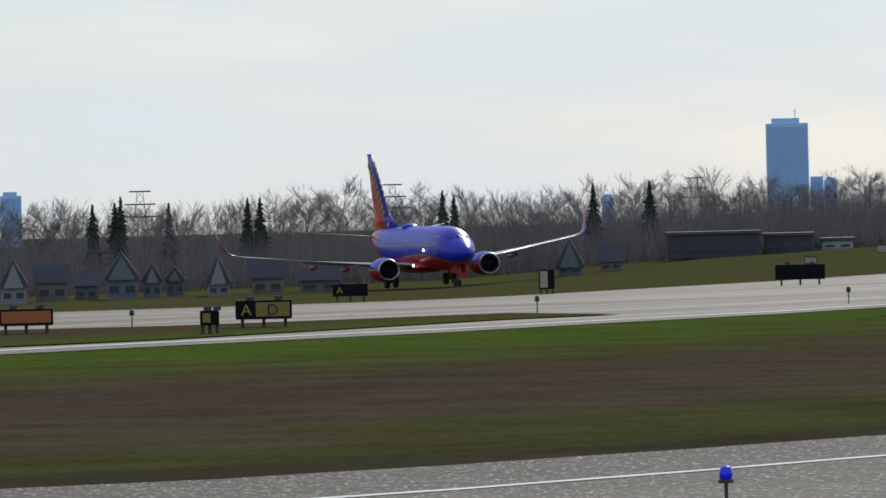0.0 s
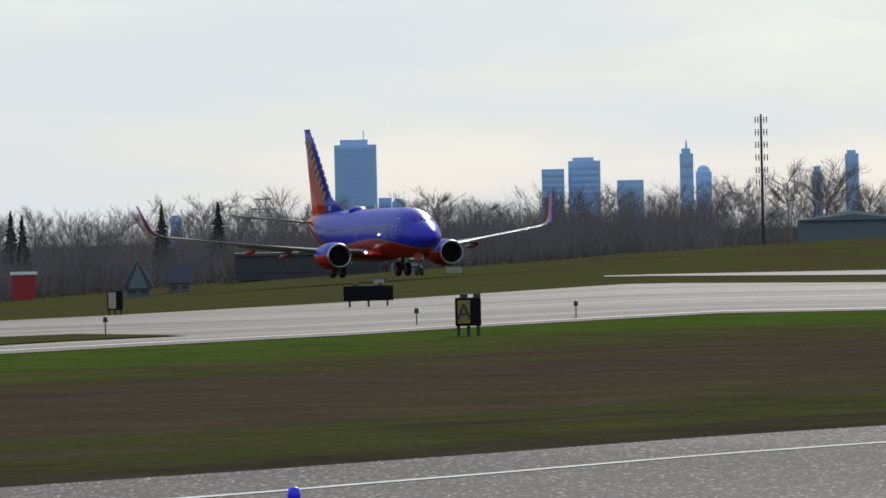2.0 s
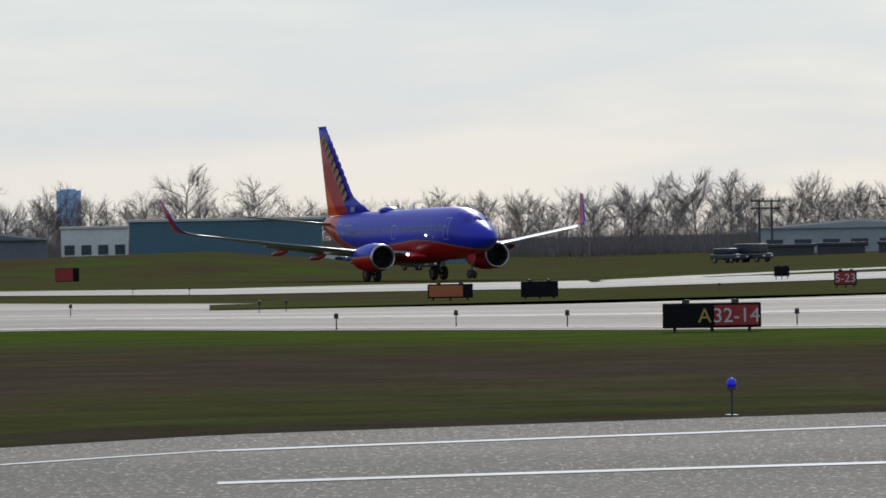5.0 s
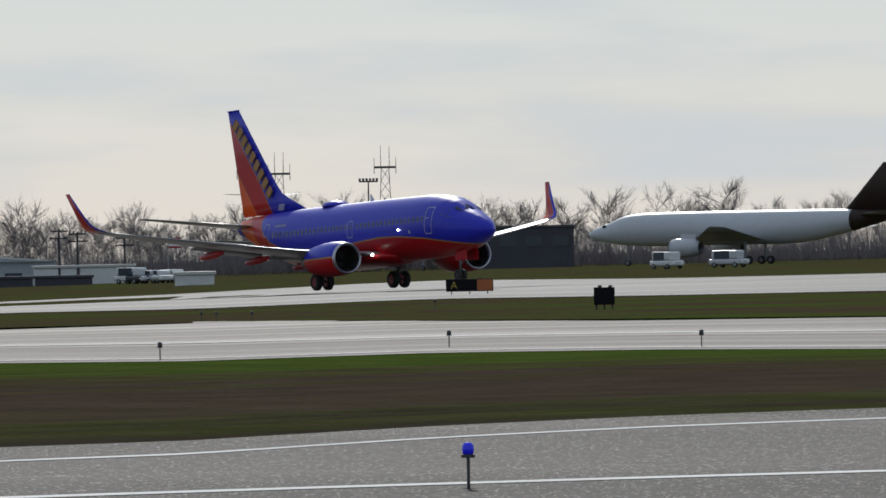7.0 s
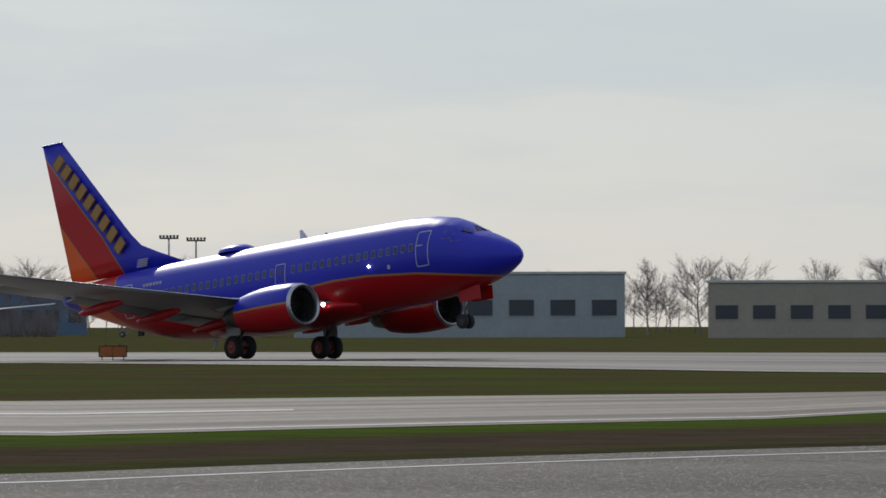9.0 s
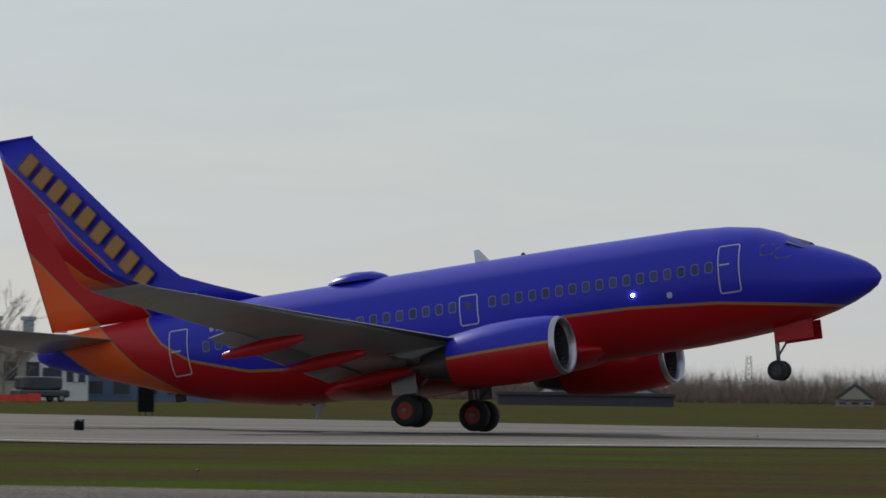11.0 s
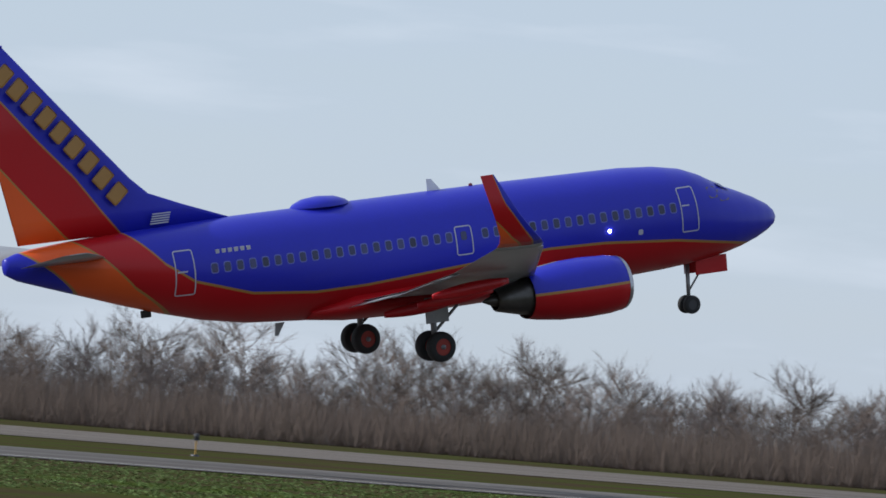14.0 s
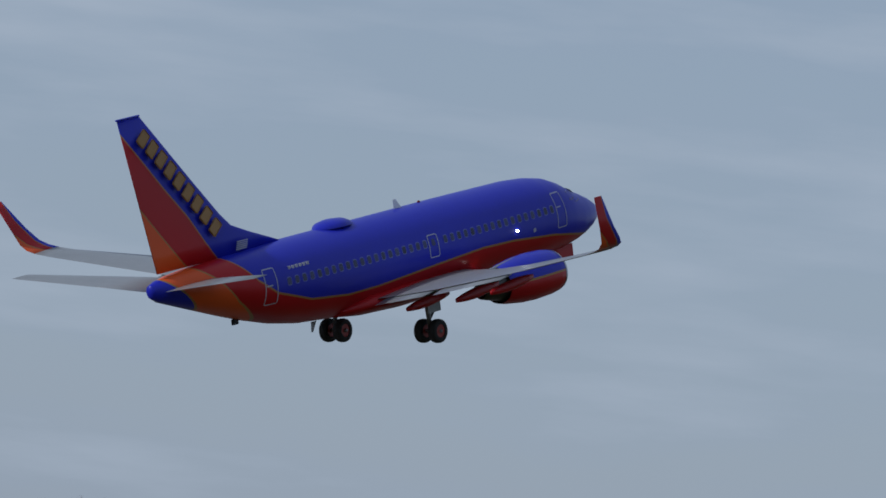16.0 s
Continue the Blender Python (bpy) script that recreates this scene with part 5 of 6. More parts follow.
def floodlight(b, r, top):
    p = spot(b, r)
    ob = thing("floodlight_mast", "apron floodlight mast with a lamp rack", "lamp", pose(p.x, p.y, p.z, 0, 0, -b), "floodlight masts")
    h = top - p.z
    part("pole", a_rod((0, 0, 0), (0, 0, h), 0.18, 0.12, n=8), M_DKSTEEL, ob)
    part("rack", a_box(-1.6, 1.6, -0.1, 0.1, h - 0.2, h + 0.05), M_DKSTEEL, ob)
    for k in range(6):
        x = -1.45 + 0.58 * k
        part("lamp", a_box(x - 0.2, x + 0.2, -0.35, 0.05, h + 0.05, h + 0.5, bevel=0.05), M_DKSTEEL, ob)


for bb, top in ((-49.015, 16.06), (-48.705, 15.75), (-47.052, 16.48), (-46.823, 16.08), (-58.058, 14.29), (-1.800, 10.07), (-1.465, 9.92)):
    floodlight(bb, 1150 if bb < -20 else 1000, top)


def utility_pole(b, r, top):
    p = spot(b, r)
    ob = thing("utility_pole", "dark wooden utility pole with crossarms", "pole", pose(p.x, p.y, p.z, 0, 0, -b), "utility poles")
    h = top - p.z
    part("post", a_rod((0, 0, 0), (0, 0, h), 0.17, 0.12, n=8), M_DKSTEEL, ob)
    for z in (h - 0.3, h - 1.2):
        part("crossarm", a_box(-1.1, 1.1, -0.07, 0.07, z - 0.08, z + 0.08), M_DKSTEEL, ob)
    for x in (-1.0, -0.5, 0.5, 1.0):
        part("insulator", a_rod((x, 0, h - 0.22), (x, 0, h + 0.08), 0.06, n=6), M_DKSTEEL, ob)


for bb, top in ((-61.301, 5.50), (-62.384, 5.43), (-62.279, 5.40), (-60.677, 5.69), (-60.520, 5.30), (-65.462, 5.16), (-60.124, 4.70)):
    utility_pole(bb, 850, top)
p = spot(-59.758, 840)
fl = thing("flagpole", "flagpole with a red and white flag", "flag", pose(p.x, p.y, p.z, 0, 0, -59.758 * -1))
part("pole", a_rod((0, 0, 0), (0, 0, 4.71 - p.z), 0.07, 0.05, n=6), M_STEEL, fl)
for k in range(5):
    part("flag_stripe", a_box(0.05, 1.6, -0.03 + 0.04 * (k % 2), 0.03 + 0.04 * (k % 2), 3.03 - p.z + 0.26 * k, 3.03 - p.z + 0.26 * k + 0.25), M_SIGNRED if k % 2 == 0 else M_WHITE, fl)
part("canton", a_box(0.05, 0.7, -0.06, 0.1, 3.03 - p.z + 0.7, 3.03 - p.z + 1.3), M_WALLB, fl)


# ---- parked jets ----
def parked_jet(b, r, turn, length, white, tailm, label, t_tail=False, fin_h=6.5, mark=True):
    p = spot(b, r)
    k = length / 32.3
    ob = thing("parked_jet", label, "airplane", pose(p.x, p.y, p.z, 0, 0, turn), "parked jets")

    def S(st):
        return [(x * k, (t - 1.6) * 1.1 + 2.6, (q - 1.6) * 1.1 + 2.6, w * 1.1) for x, t, q, w in st]
    part("fuselage", loft(bmesh.new(), body_rings(S(BODY), 28)), white, ob, "pale fuselage", True)
    tail = [s for s in S(BODY) if s[0] < -10.5 * k]
    part("tail_cone", loft(bmesh.new(), body_rings([(x, t + 0.03, q - 0.03, w + 0.03) for x, t, q, w in tail], 28)), tailm, ob, "dark painted tail", True)
    fz = 6.9
    top = fz + fin_h
    part("tail_fin", foil(bmesh.new(), [((-10.2 * k, 0, fz - 0.3), (-15.2 * k, 0, fz - 0.6), 0.75, (0, 1, 0)), ((-14.4 * k, 0, top), (-16.4 * k, 0, top), 0.5, (0, 1, 0))], 8), tailm, ob, "dark tail fin", True)
    for s in (1, -1):
        part("wing", foil(bmesh.new(), [((5.0 * k, s * 1.5, 3.3), (-2.5 * k, s * 1.5, 3.2), 0.45, (0, 0, 1)), ((-4.4 * k, s * 16.5 * k ** 0.6, 5.0), (-6.0 * k, s * 16.5 * k ** 0.6, 4.9), 0.12, (0, 0, 1))], 10), M_WING, ob, "grey wing", True)
        hz = top - 0.2 if t_tail else 6.2
        hx = -2.0 * k if t_tail else 0
        part("tailplane", foil(bmesh.new(), [((-12.0 * k + hx, s * 0.2, hz), (-15.0 * k + hx, s * 0.2, hz), 0.15, (0, 0, 1)), ((-15.0 * k + hx, s * 6.5, hz + 0.3), (-16.3 * k + hx, s * 6.5, hz + 0.3), 0.06, (0, 0, 1))], 8), M_WING, ob, "grey tailplane", True)
        ex, ey, ez = ((-11.0 * k, 3.0, 5.2) if t_tail else (4.0 * k, 5.6, 2.3))
        e = part("engine", turned_body(bmesh.new(), [(2.0, 1.05), (2.1, 1.15), (1.2, 1.3), (-1.0, 1.2), (-2.2, 0.8)], ex, s * ey, ez, 20), white, ob, "pale engine", True)
        part("inlet", turned_body(bmesh.new(), [(2.0, 1.05), (1.4, 0.95), (1.35, 0.05)], ex, s * ey, ez, 20), M_DARK, e)
        if t_tail:
            part("engine_stub", a_box(ex - 1, ex + 1, min(s * 1.3, s * 2.2), max(s * 1.3, s * 2.2), ez - 0.2, ez + 0.2), white, ob)
        else:
            part("engine_pylon", a_box(ex - 1.5, ex + 0.8, s * ey - 0.15, s * ey + 0.15, ez + 1.0, ez + 1.8), white, ob)
        leg = part("gear_leg", a_rod((-1.0 * k, s * 2.8, 0.5), (-1.0 * k, s * 2.6, 3.0), 0.18, n=8), M_STRUT, ob)
        for dx in (-0.7, 0.7):
            wheel(leg, -1.0 * k + dx, s * 2.9, 0.55, 0.55, 0.5, M_STRUT)
    leg = part("nose_leg", a_rod((12.5 * k, 0, 0.4), (12.5 * k, 0, 2.9), 0.12, n=8), M_STRUT, ob)
    wheel(leg, 12.5 * k, 0, 0.42, 0.42, 0.45, M_STRUT)
    for s in (1, -1):
        part("cockpit_window", a_box(14.35 * k, 14.7 * k, min(s * 0.3, s * 1.3), max(s * 0.3, s * 1.3), 5.15, 5.5, bevel=0.05), M_DARK, ob)
        if mark:
            part("body_mark", a_box(6.0 * k, 9.5 * k, min(s * 1.95, s * 2.09), max(s * 1.95, s * 2.09), 4.9, 6.0, bevel=0.05), tailm, ob, "dark block mark on the side")
    return ob


parked_jet(-58.177, 1010, 4, 44, M_JET, M_PURPLE, "white three-engine cargo jet with a dark purple tail", True, 5.0)
parked_jet(-54.88, 900, 205, 47, M_JET, M_BROWN, "white cargo jet with a dark brown tail", False, 6.2, False)
parked_jet(-49.112, 1020, 132, 46, M_JET, M_BROWN, "cargo jet parked with its dark brown tail towards the runway", False, 7.4, False)
parked_jet(-46.421, 960, 212, 46, M_JET, M_JET, "white jet parked before the cargo building", False, 7.5, False)


# ---- vehicles ----
def car(b, r, turn, m, van=False):
    p = spot(b, r)
    ob = thing("parked_van" if van else "parked_car", "pale van parked on the far apron" if van else "small car parked on the far apron", "van" if van else "car", pose(p.x, p.y, p.z, 0, 0, turn), "parked vehicles")
    hh = 1.0 if van else 0.6
    part("body", a_box(-2.2, 2.2, -0.9, 0.9, 0.35, 0.95, bevel=0.15), m, ob)
    bm = a_box(-1.9, 0.9 if not van else 1.6, -0.8, 0.8, 0.94, 0.94 + hh, bevel=0.18)
    part("cabin", bm, m, ob)
    for s in (1, -1):
        part("side_window", a_box(-1.5, 0.6, min(s * 0.79, s * 0.82), max(s * 0.79, s * 0.82), 1.02, 0.88 + hh), M_GLASSB, ob)
        for x in (-1.4, 1.4):
            wheel(ob, x, s * 0.8, 0.33, 0.33, 0.22, M_STEEL)
        part("headlight", a_box(2.18, 2.24, s * 0.6 - 0.15, s * 0.6 + 0.15, 0.6, 0.75), M_WHITE, ob)


for bb, r, turn, c, v in ((-60.067, 800, 10, 1, 0), (-59.924, 800, 30, 0, 0), (-59.806, 790, -20, 4, 0), (-60.063, 800, 20, 4, 1), (-59.872, 800, 10, 0, 0), (-59.705, 800, 0, 4, 0),
                          (-65.886, 700, 15, 3, 0), (-65.672, 700, 15, 2, 1), (-65.267, 700, 10, 1, 1), (-62.642, 700, 10, 1, 0), (-62.451, 700, 20, 1, 1), (-55.549, 760, 0, 4, 1), (-55.025, 760, 20, 0, 1), (-53.282, 800, 10, 0, 1), (-53.163, 800, 10, 4, 0), (-52.067, 800, 0, 3, 0),
                          (-51.084, 850, 10, 4, 1), (-50.869, 850, 10, 4, 1), (-34.833, 560, 60, 1, 0), (-28.156, 520, 60, 1, 1), (-26.015, 520, 70, 0, 0), (-17.615, 480, 75, 0, 0)):
    car(bb, r, turn, CARS[c], bool(v))


# ---- airfield signs ----
def text_mesh(body, size, material, parent, x, z, y):
    cu = bpy.data.curves.new("letters", "FONT")
    cu.body, cu.size, cu.extrude, cu.align_x = body, size, 0.004, "CENTER"
    tmp = new("letters_source", cu)
    me = bpy.data.meshes.new_from_object(tmp.evaluated_get(bpy.context.evaluated_depsgraph_get()))
    bpy.data.objects.remove(tmp)
    me.materials.clear()
    me.materials.append(material)
    ob = new("letters", me)
    ob.parent = parent
    ob.matrix_basis = pose(x, y, z, 90, 0, 0)
    return ob


def sign(b, r, w, h, panels, label, turn=0.0, legs=0.18, end=0.12):
    """A lit-box airfield sign; panels are (share of the width, face, letters, letter paint)."""
    ob = thing("airfield_sign", label, "sign", facing(b, r, 0, turn), "airfield signs")
    body = part("cabinet", a_box(-w / 2, w / 2, -0.16, 0.16, legs, legs + h, bevel=0.02), M_BLACK, ob, "black sign cabinet")
    x = -w / 2 + 0.03
    for share, face, text, ink in panels:
        pw = (w - 0.06) * share
        if face is not M_BLACK:
            part("panel", a_box(x + 0.01, x + pw - 0.01, -0.172, -0.15, legs + 0.04, legs + h - 0.04, bevel=0.004), face, ob)
        if text:
            text_mesh(text, h * 0.82, ink, ob, x + pw / 2, legs + h * 0.22, -0.178)
        x += pw
    for k in range(3):
        q = -w * 0.38 + w * 0.38 * k
        part("leg", a_rod((q, 0, 0), (q, 0, legs + 0.01), 0.03, n=6), M_DKSTEEL, ob)
    for k in range(2):
        part("cap", a_box(-w * 0.3 + k * w * 0.5, -w * 0.3 + k * w * 0.5 + 0.12, -0.05, 0.05, legs + h, legs + h + 0.06), M_DKSTEEL, ob)
    return ob


def px(r):
    return r / 12000.0


K, Y, O, R = M_BLACK, M_YELLOW, M_ORANGE, M_SIGNRED
R1 = 107.9
sign(-77.527, R1, 100 * px(R1), 34 * px(R1), [(0.34, K, "A", M_LETTERY), (0.66, Y, "D", M_LETTERK)], "black and yellow taxiway sign by the taxiway")
R1 = 205.7
sign(-76.792, R1, 62 * px(R1), 22 * px(R1), [(0.36, K, "A", M_LETTERY), (0.64, K, "", K)], "small black taxiway sign with a yellow letter")
R1 = 107.2
sign(-79.532, R1, 96 * px(R1), 30 * px(R1), [(1.0, O, "", K)], "orange airfield sign with unreadable bars")
R1 = 102.8
sign(-77.985, R1, 34 * px(R1), 26 * px(R1), [(0.6, Y, "", K), (0.4, K, "", K)], "small yellow-faced sign box seen end on")
R1 = 178.3
sign(-72.991, R1, 88 * px(R1), 27 * px(R1), [(1.0, K, "", K)], "back of a black airfield sign")
R1 = 192.6
sign(-75.131, R1, 28 * px(R1), 34 * px(R1), [(0.6, M_WALLT, "", K), (0.4, K, "", K)], "small sign box seen end on")
R1 = 107.0
sign(-72.152, R1, 46 * px(R1), 50 * px(R1), [(0.62, Y, "A", M_LETTERK), (0.38, K, "", K)], "yellow sign box turned away from the camera")
R1 = 426.5
sign(-72.900, R1, 22 * px(R1), 12 * px(R1), [(1.0, M_WALLT, "", K)], "small brown sign in the far grass", legs=0.1)
R1 = 597.2
sign(-72.262, R1, 32 * px(R1), 13 * px(R1), [(1.0, M_WALLT, "", K)], "small brown sign in the far grass", legs=0.1)
R1 = 548.5
sign(-68.233, R1, 42 * px(R1), 24 * px(R1), [(0.75, R, "", K), (0.25, K, "", K)], "dull red sign box beside the runway")
R1 = 111.1
sign(-62.799, R1, 174 * px(R1), 44 * px(R1), [(0.33, K, "", K), (0.19, K, "A", M_LETTERY), (0.48, R, "32-14", M_LETTER)], "black and red runway sign with white numbers", legs=0.09)
R1 = 195.2
sign(-65.004, R1, 80 * px(R1), 25 * px(R1), [(0.8, O, "", K), (0.2, K, "", K)], "orange airfield sign by the runway")
R1 = 194.8
sign(-64.250, R1, 66 * px(R1), 28 * px(R1), [(1.0, K, "", K)], "back of a black airfield sign")
R1 = 368.9
sign(-62.203, R1, 27 * px(R1), 18 * px(R1), [(1.0, K, "", K)], "small black sign box on short legs")
R1 = 227.5
sign(-61.668, R1, 40 * px(R1), 25 * px(R1), [(1.0, R, "5-23", M_LETTER)], "small dark red runway sign with white numbers")
R1 = 209.5
sign(-56.082, R1, 37 * px(R1), 31 * px(R1), [(1.0, K, "", K)], "small black sign box on short legs")
R1 = 353.7
sign(-57.218, R1, 84 * px(R1), 22 * px(R1), [(0.33, K, "A", M_LETTERY), (0.33, K, "", K), (0.34, O, "", K)], "black and orange taxiway sign")
R1 = 326.3
sign(-49.175, R1, 34 * px(R1), 35 * px(R1), [(1.0, K, "4", M_LETTER)], "black distance board with a white number")
R1 = 330
sign(-49.556, R1, 26 * px(R1), 20 * px(R1), [(1.0, K, "", K)], "small black sign box on short legs")
sign(-47.525, 330, 50 * px(330), 20 * px(330), [(0.5, O, "", K), (0.5, O, "", K)], "orange airfield sign by the runway")
sign(-29.408, 290, 0.5, 0.32, [(1.0, K, "", K)], "small black sign box on short legs", legs=0.08)
sign(-27.822, 225, 0.34, 0.3, [(1.0, K, "", K)], "small black light box on the grass", legs=0.05)
sign(-36.542, 300, 1.1, 0.22, [(1.0, K, "", K)], "low black sign beside the runway", legs=0.04)
sign(-33.753, 300, 1.0, 0.22, [(0.6, M_WALLT, "", K), (0.4, K, "", K)], "low brown sign beside the runway", legs=0.04)
sign(-27.261, 330, 0.8, 1.5, [(1.0, K, "", K)], "tall dark distance board by the runway", legs=0.2)
sign(2.825, 280, 4.5, 1.0, [(0.26, K, "C", M_LETTERY), (0.74, R, "5-23", M_LETTER)], "black and red runway sign with white numbers", legs=0.1)
sign(22.322, 280, 5.7, 1.12, [(1.0, K, "", K)], "long black back of a runway sign with a white end", legs=0.03)
sign(24.468, 185, 4.6, 1.72, [(1.0, K, "", K)], "tall black back of a runway sign with a white end", legs=0.03)
for bb, r, h, w in ((21.721, 279.6, 1.15, 0.18), (23.732, 184.5, 1.76, 0.28)):
    e = thing("sign_end_plate", "white end plate of a runway sign", "plate", facing(bb, r, 0.03))
    part("plate", a_box(-w / 2, w / 2, -0.25, 0.17, 0, h, bevel=0.01), M_WHITE, e)
sign(21.380, 400, 1.25, 1.4, [(0.6, M_WALLW, "", K), (0.4, K, "", K)], "small pale sign box with a black side", legs=0.1)


# ---- edge lights ----
def edge_light(b, r, h=0.36, blue=False, yellow=False):
    ob = thing("edge_light", "blue taxiway edge light on a thin stem" if blue else "elevated runway edge light on a thin stem", "light", facing(b, r), "airfield edge lights")
    k = h / 0.36
    part("base", a_rod((0, 0, 0), (0, 0, 0.03 * k), 0.07 * k, 0.06 * k, n=12), M_DKSTEEL, ob)
    part("stem", a_rod((0, 0, 0.02 * k), (0, 0, 0.26 * k), 0.012 * k, n=8), M_LINEY if yellow else M_DKSTEEL, ob)
    part("collar", a_rod((0, 0, 0.25 * k), (0, 0, 0.275 * k), 0.05 * k, n=12), M_DKSTEEL, ob)
    prof = [(0.275, 0.038), (0.30, 0.043), (0.33, 0.042), (0.35, 0.034), (0.36, 0.012)]
    bm = loft(bmesh.new(), [[(q * k * math.cos(2 * math.pi * i / 14), q * k * math.sin(2 * math.pi * i / 14), z * k) for i in range(14)] for z, q in prof])
    part("lens", bm, M_BLUEGLASS if blue else M_DKSTEEL, ob, "blue glass lens" if blue else "dark lens", True)


for bb, r in ((-75.216, 118.0), (-78.640, 112.5), (-72.588, 120.6), (-71.241, 126.5), (-68.211, 161.6), (-67.207, 290.4), (-67.683, 298.0), (-65.971, 120.7), (-64.959, 122.4), (-64.019, 119.8), (-62.081, 116.4), (-59.841, 112.5),
              (-57.399, 122.1), (-55.267, 116.7), (-50.197, 112.3), (-59.486, 204.5), (-59.362, 202.5), (-59.061, 197.7), (-66.620, 162.9), (-66.392, 167.5), (-62.730, 242.2), (-57.513, 239.2)):
    edge_light(bb, r, 0.33)
for bb, r in ((-73.658, 37.2), (-62.643, 61.1), (-57.255, 48.2), (-51.720, 88)):
    edge_light(bb, r, 0.31 if r < 40 else 0.36, True)
for bb, r, h in ((21.026, 370, 0.95), (22.739, 255, 1.3), (27.710, 310, 1.05), (33.653, 300, 1.3), (34.639, 290, 1.0), (4.497, 260, 0.8), (5.276, 250, 0.85), (5.956, 250, 0.85)):
    edge_light(bb, r, h, False, True)
for bb, r in ((-26.816, 120), (-34.424, 120), (-22.098, 230)):
    edge_light(bb, r, 0.16)


# ---- orange mesh fence ----
f = thing("safety_fence", "long orange-red plastic mesh fence in the grass", "fence", facing(-29.466, 500))
for i in range(25):
    x = -12.5 + i
    part("post", a_rod((x, 0, 0), (x, 0, 0.75), 0.03, n=5), M_DKSTEEL, f)
for i in range(24):
    x = -12.5 + i
    part("mesh_panel", a_box(x, x + 1, -0.02, 0.02, 0.1, 0.62 + 0.06 * math.sin(i * 1.7)), M_MESH, f)


# ---- camera pole close by ----
def camera_pole():
    b, r = 41.621, 32.0
    ob = thing("camera_pole", "galvanised steel pole with a white dome camera", "pole", facing(b, r))
    part("pole", a_rod((0, 0, 0), (0, 0, 6.5), 0.106, 0.088, n=32), M_STEEL, ob, "spotted galvanised pole", True)
    part("foot_plate", a_box(-0.2, 0.2, -0.2, 0.2, 0, 0.03, bevel=0.005), M_STEEL, ob)
    z = 3.74
    plate = part("mount_plate", a_box(0.075, 0.19, -0.12, 0.12, z - 0.17, z + 0.17, bevel=0.01), M_WHITE, ob, "white mounting plate")
    for dz in (-0.12, 0.12):
        part("strap", a_rod((0, 0, z + dz - 0.012), (0, 0, z + dz + 0.012), 0.104, n=24), M_STEEL, plate)
    rings = []
    for i in range(9):
        u = i / 8
        x = 0.16 + 0.30 * u
        c = z + 0.04 + 0.11 * math.sin(u * 1.5)
        rr = 0.055 - 0.02 * u
        rings.append([(x, rr * 0.9 * math.cos(2 * math.pi * k / 12), c + rr * (1.3 - 0.5 * u) * math.sin(2 * math.pi * k / 12)) for k in range(12)])
    part("arm", loft(bmesh.new(), rings), M_WHITE, ob, "white curved arm", True)
    cx = 0.44
    zz = z + 0.13
    prof = [(0.02, 0.03), (0.0, 0.05), (-0.015, 0.075), (-0.05, 0.105), (-0.10, 0.115), (-0.165, 0.118), (-0.17, 0.125), (-0.185, 0.125), (-0.187, 0.10)]
    dome = part("dome_housing", loft(bmesh.new(), [[(cx + q * math.cos(2 * math.pi * k / 28), q * math.sin(2 * math.pi * k / 28), zz + h) for k in range(28)] for h, q in prof]), M_WHITE, ob, "white dome housing", True)
    prof = [(-0.186, 0.092), (-0.215, 0.088), (-0.245, 0.07), (-0.262, 0.04), (-0.268, 0.01)]
    part("dome_glass", loft(bmesh.new(), [[(cx + q * math.cos(2 * math.pi * k / 24), q * math.sin(2 * math.pi * k / 24), zz + h) for k in range(24)] for h, q in prof]), M_GLASSB, dome, "dark smoked dome", True)
    part("joint", a_rod((cx, 0, zz), (cx, 0, zz + 0.05), 0.035, n=16), M_WHITE, dome, "", True)


camera_pole()


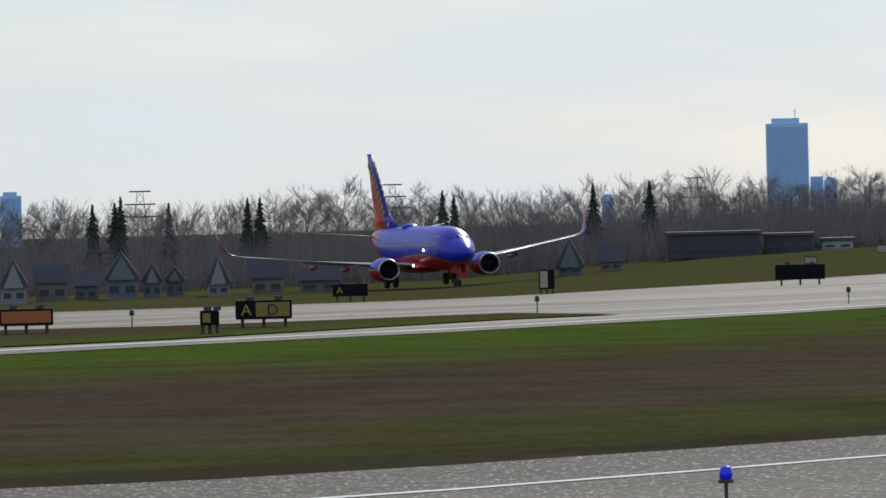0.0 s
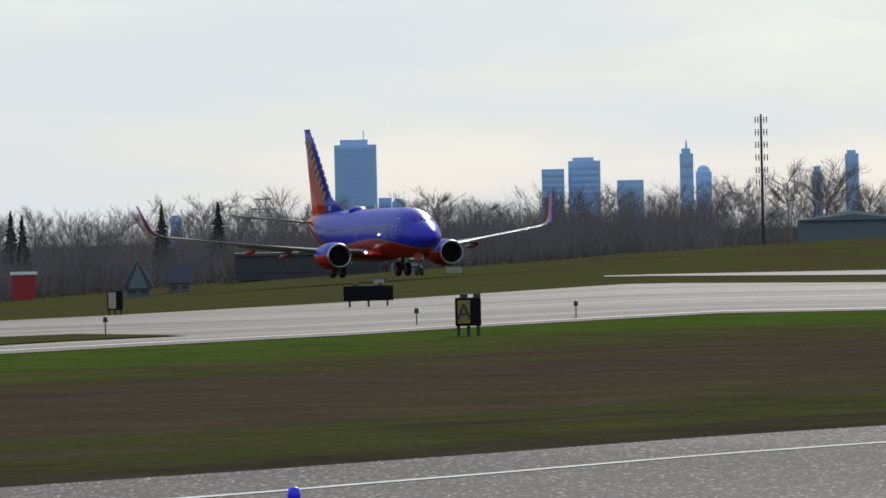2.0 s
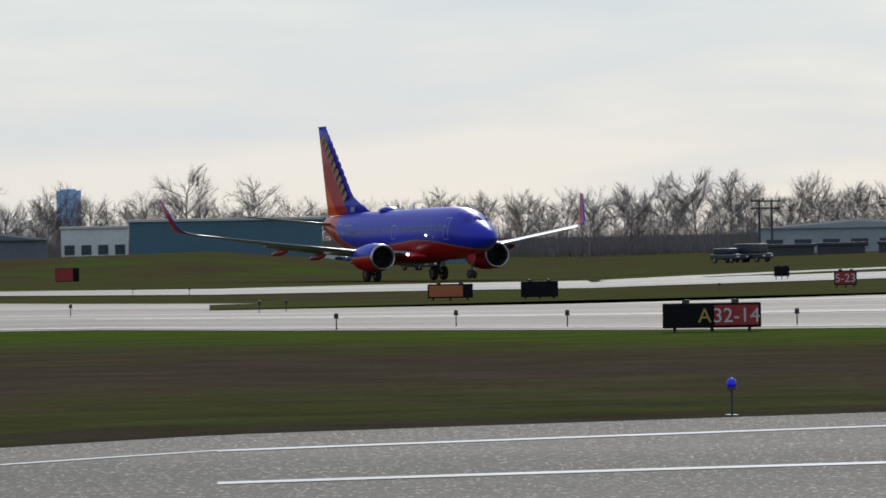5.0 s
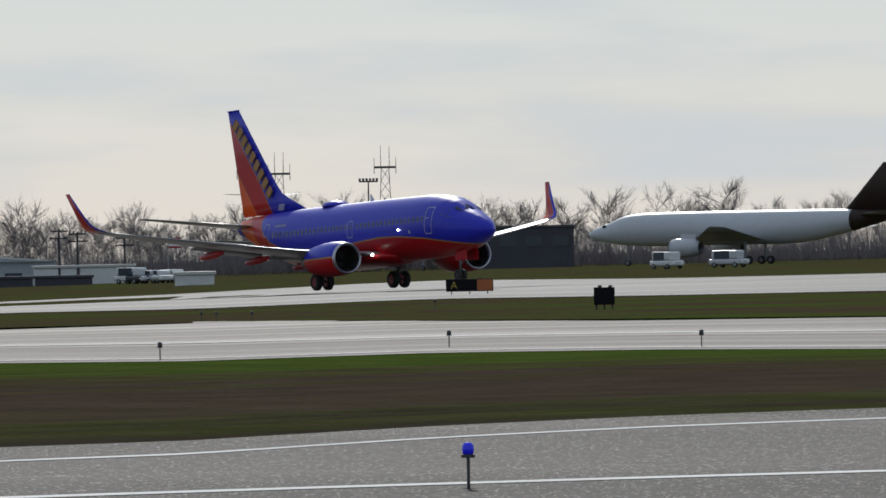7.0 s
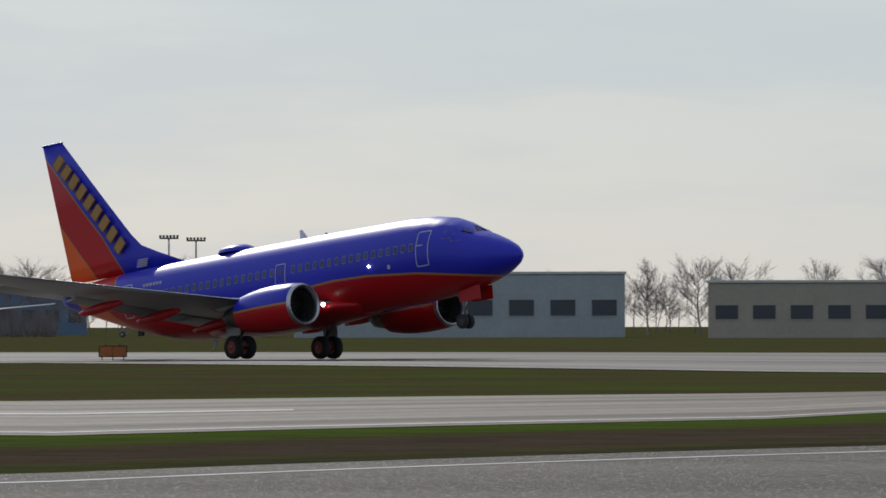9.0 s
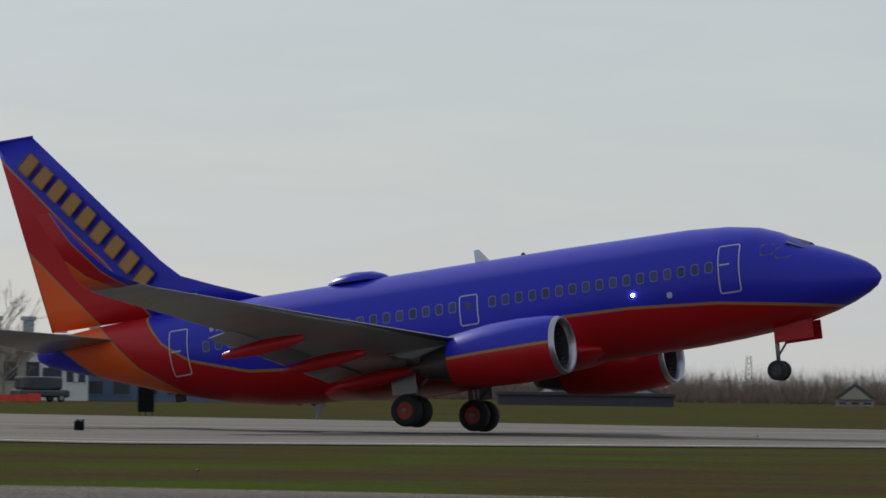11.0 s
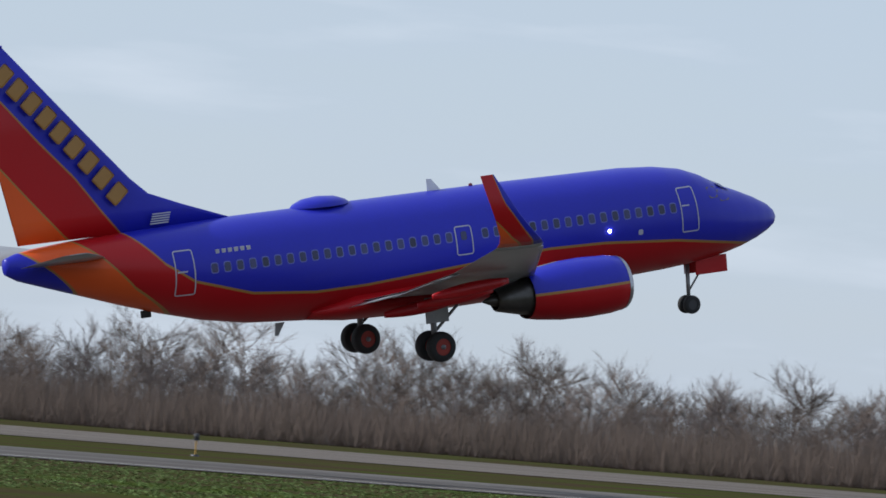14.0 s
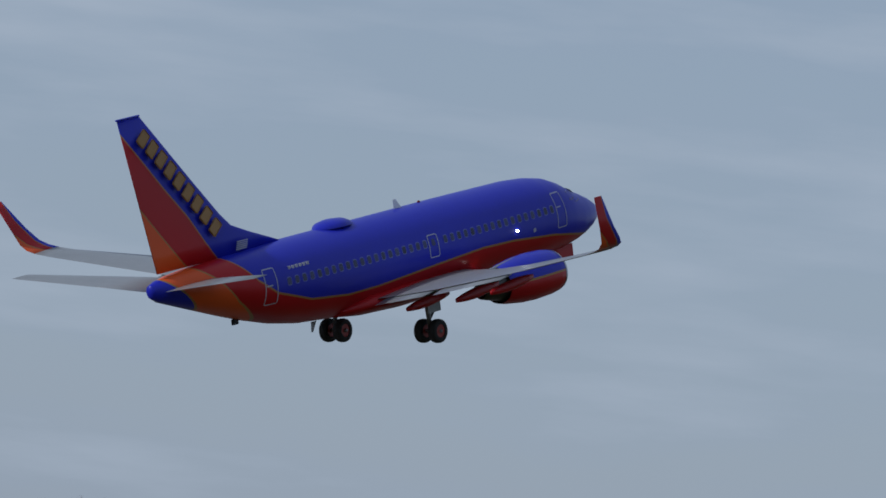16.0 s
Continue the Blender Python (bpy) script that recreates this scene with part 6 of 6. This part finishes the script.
def motions():
    # seconds, x, y, z, heading, nose up, bank (degrees)
    rows = [
        (0.00, -615.68, 151.32, -4.64, 1.58, 0.24, 2.20),
        (0.50, -593.51, 153.36, -4.02, 1.60, 0.45, 1.60),
        (1.00, -572.00, 156.41, -3.45, 1.48, 0.52, 1.60),
        (1.50, -552.39, 159.66, -2.73, 1.38, 0.58, 1.20),
        (2.00, -535.45, 164.01, -2.16, 1.24, 0.60, 0.50),
        (2.50, -523.92, 170.62, -1.92, 1.12, 0.80, -0.40),
        (3.00, -515.04, 178.21, -1.34, 0.96, 0.72, -0.30),
        (5.50, -466.96, 229.81, -2.12, -1.42, 0.96, 0.74),
        (6.00, -443.39, 234.12, -1.53, -1.90, 0.83, 1.38),
        (6.50, -408.02, 232.84, -1.14, -1.97, 1.31, 0.60),
        (7.00, -372.41, 231.50, -0.60, -1.77, 2.45, 0.72),
        (7.50, -337.07, 230.36, -0.34, -1.75, 3.55, 0.65),
        (8.00, -303.00, 230.52, -0.10, -1.86, 4.81, 0.20),
        (10.50, -133.80, 217.60, -0.03, 0.66, 8.36, -1.10),
        (11.00, -99.20, 215.60, 0.08, 0.60, 8.58, -1.60),
        (11.50, -65.79, 215.59, 0.50, 0.60, 8.50, -0.53),
        (12.00, -25.05, 217.10, 1.09, 0.15, 9.07, 0.44),
        (12.50, 11.82, 216.60, 2.00, -0.60, 9.60, 0.80),
        (13.00, 48.90, 217.40, 2.85, -0.75, 10.40, 1.45),
        (13.50, 85.40, 217.24, 3.70, -0.65, 11.18, 1.60),
        (14.00, 122.42, 217.72, 4.81, -0.57, 11.39, 1.40),
        (14.50, 160.05, 216.16, 6.66, -0.28, 12.00, 1.42),
        (15.00, 183.87, 201.35, 7.78, -0.70, 13.97, -0.30),
        (15.50, 216.85, 197.45, 9.98, -0.65, 15.10, -2.40),
        (16.00, 244.90, 196.05, 13.10, -0.35, 16.14, -3.40),
    ]
    walk(airliner, [(t, Matrix.Translation((x, y, z)) @ Matrix.Rotation(radians(h), 4, "Z") @ Matrix.Rotation(radians(-p), 4, "Y") @ Matrix.Rotation(radians(b), 4, "X")) for t, x, y, z, h, p, b in rows])

    # the wings droop on the ground and bend up as they lift
    flex = [(0, -2.4), (3, -2.0), (7, -0.7), (8, -0.3), (10.5, 0.9), (11.5, 1.3), (12.5, 1.6), (14.5, 1.5), (16, 0.7)]
    for wing, s in wings:
        root = Matrix.Translation((0, s * 1.9, 2.2))
        walk(wing, [(t, root @ Matrix.Rotation(radians(s * a), 4, "X") @ root.inverted()) for t, a in flex])

    # the gear legs stretch as the wheels leave the ground
    for leg, k in legs:
        walk(leg, [(t, pose(0, 0, z * k)) for t, z in ((0, 0.12), (10.8, 0.12), (11.8, -0.25), (16, -0.25))])


motions()
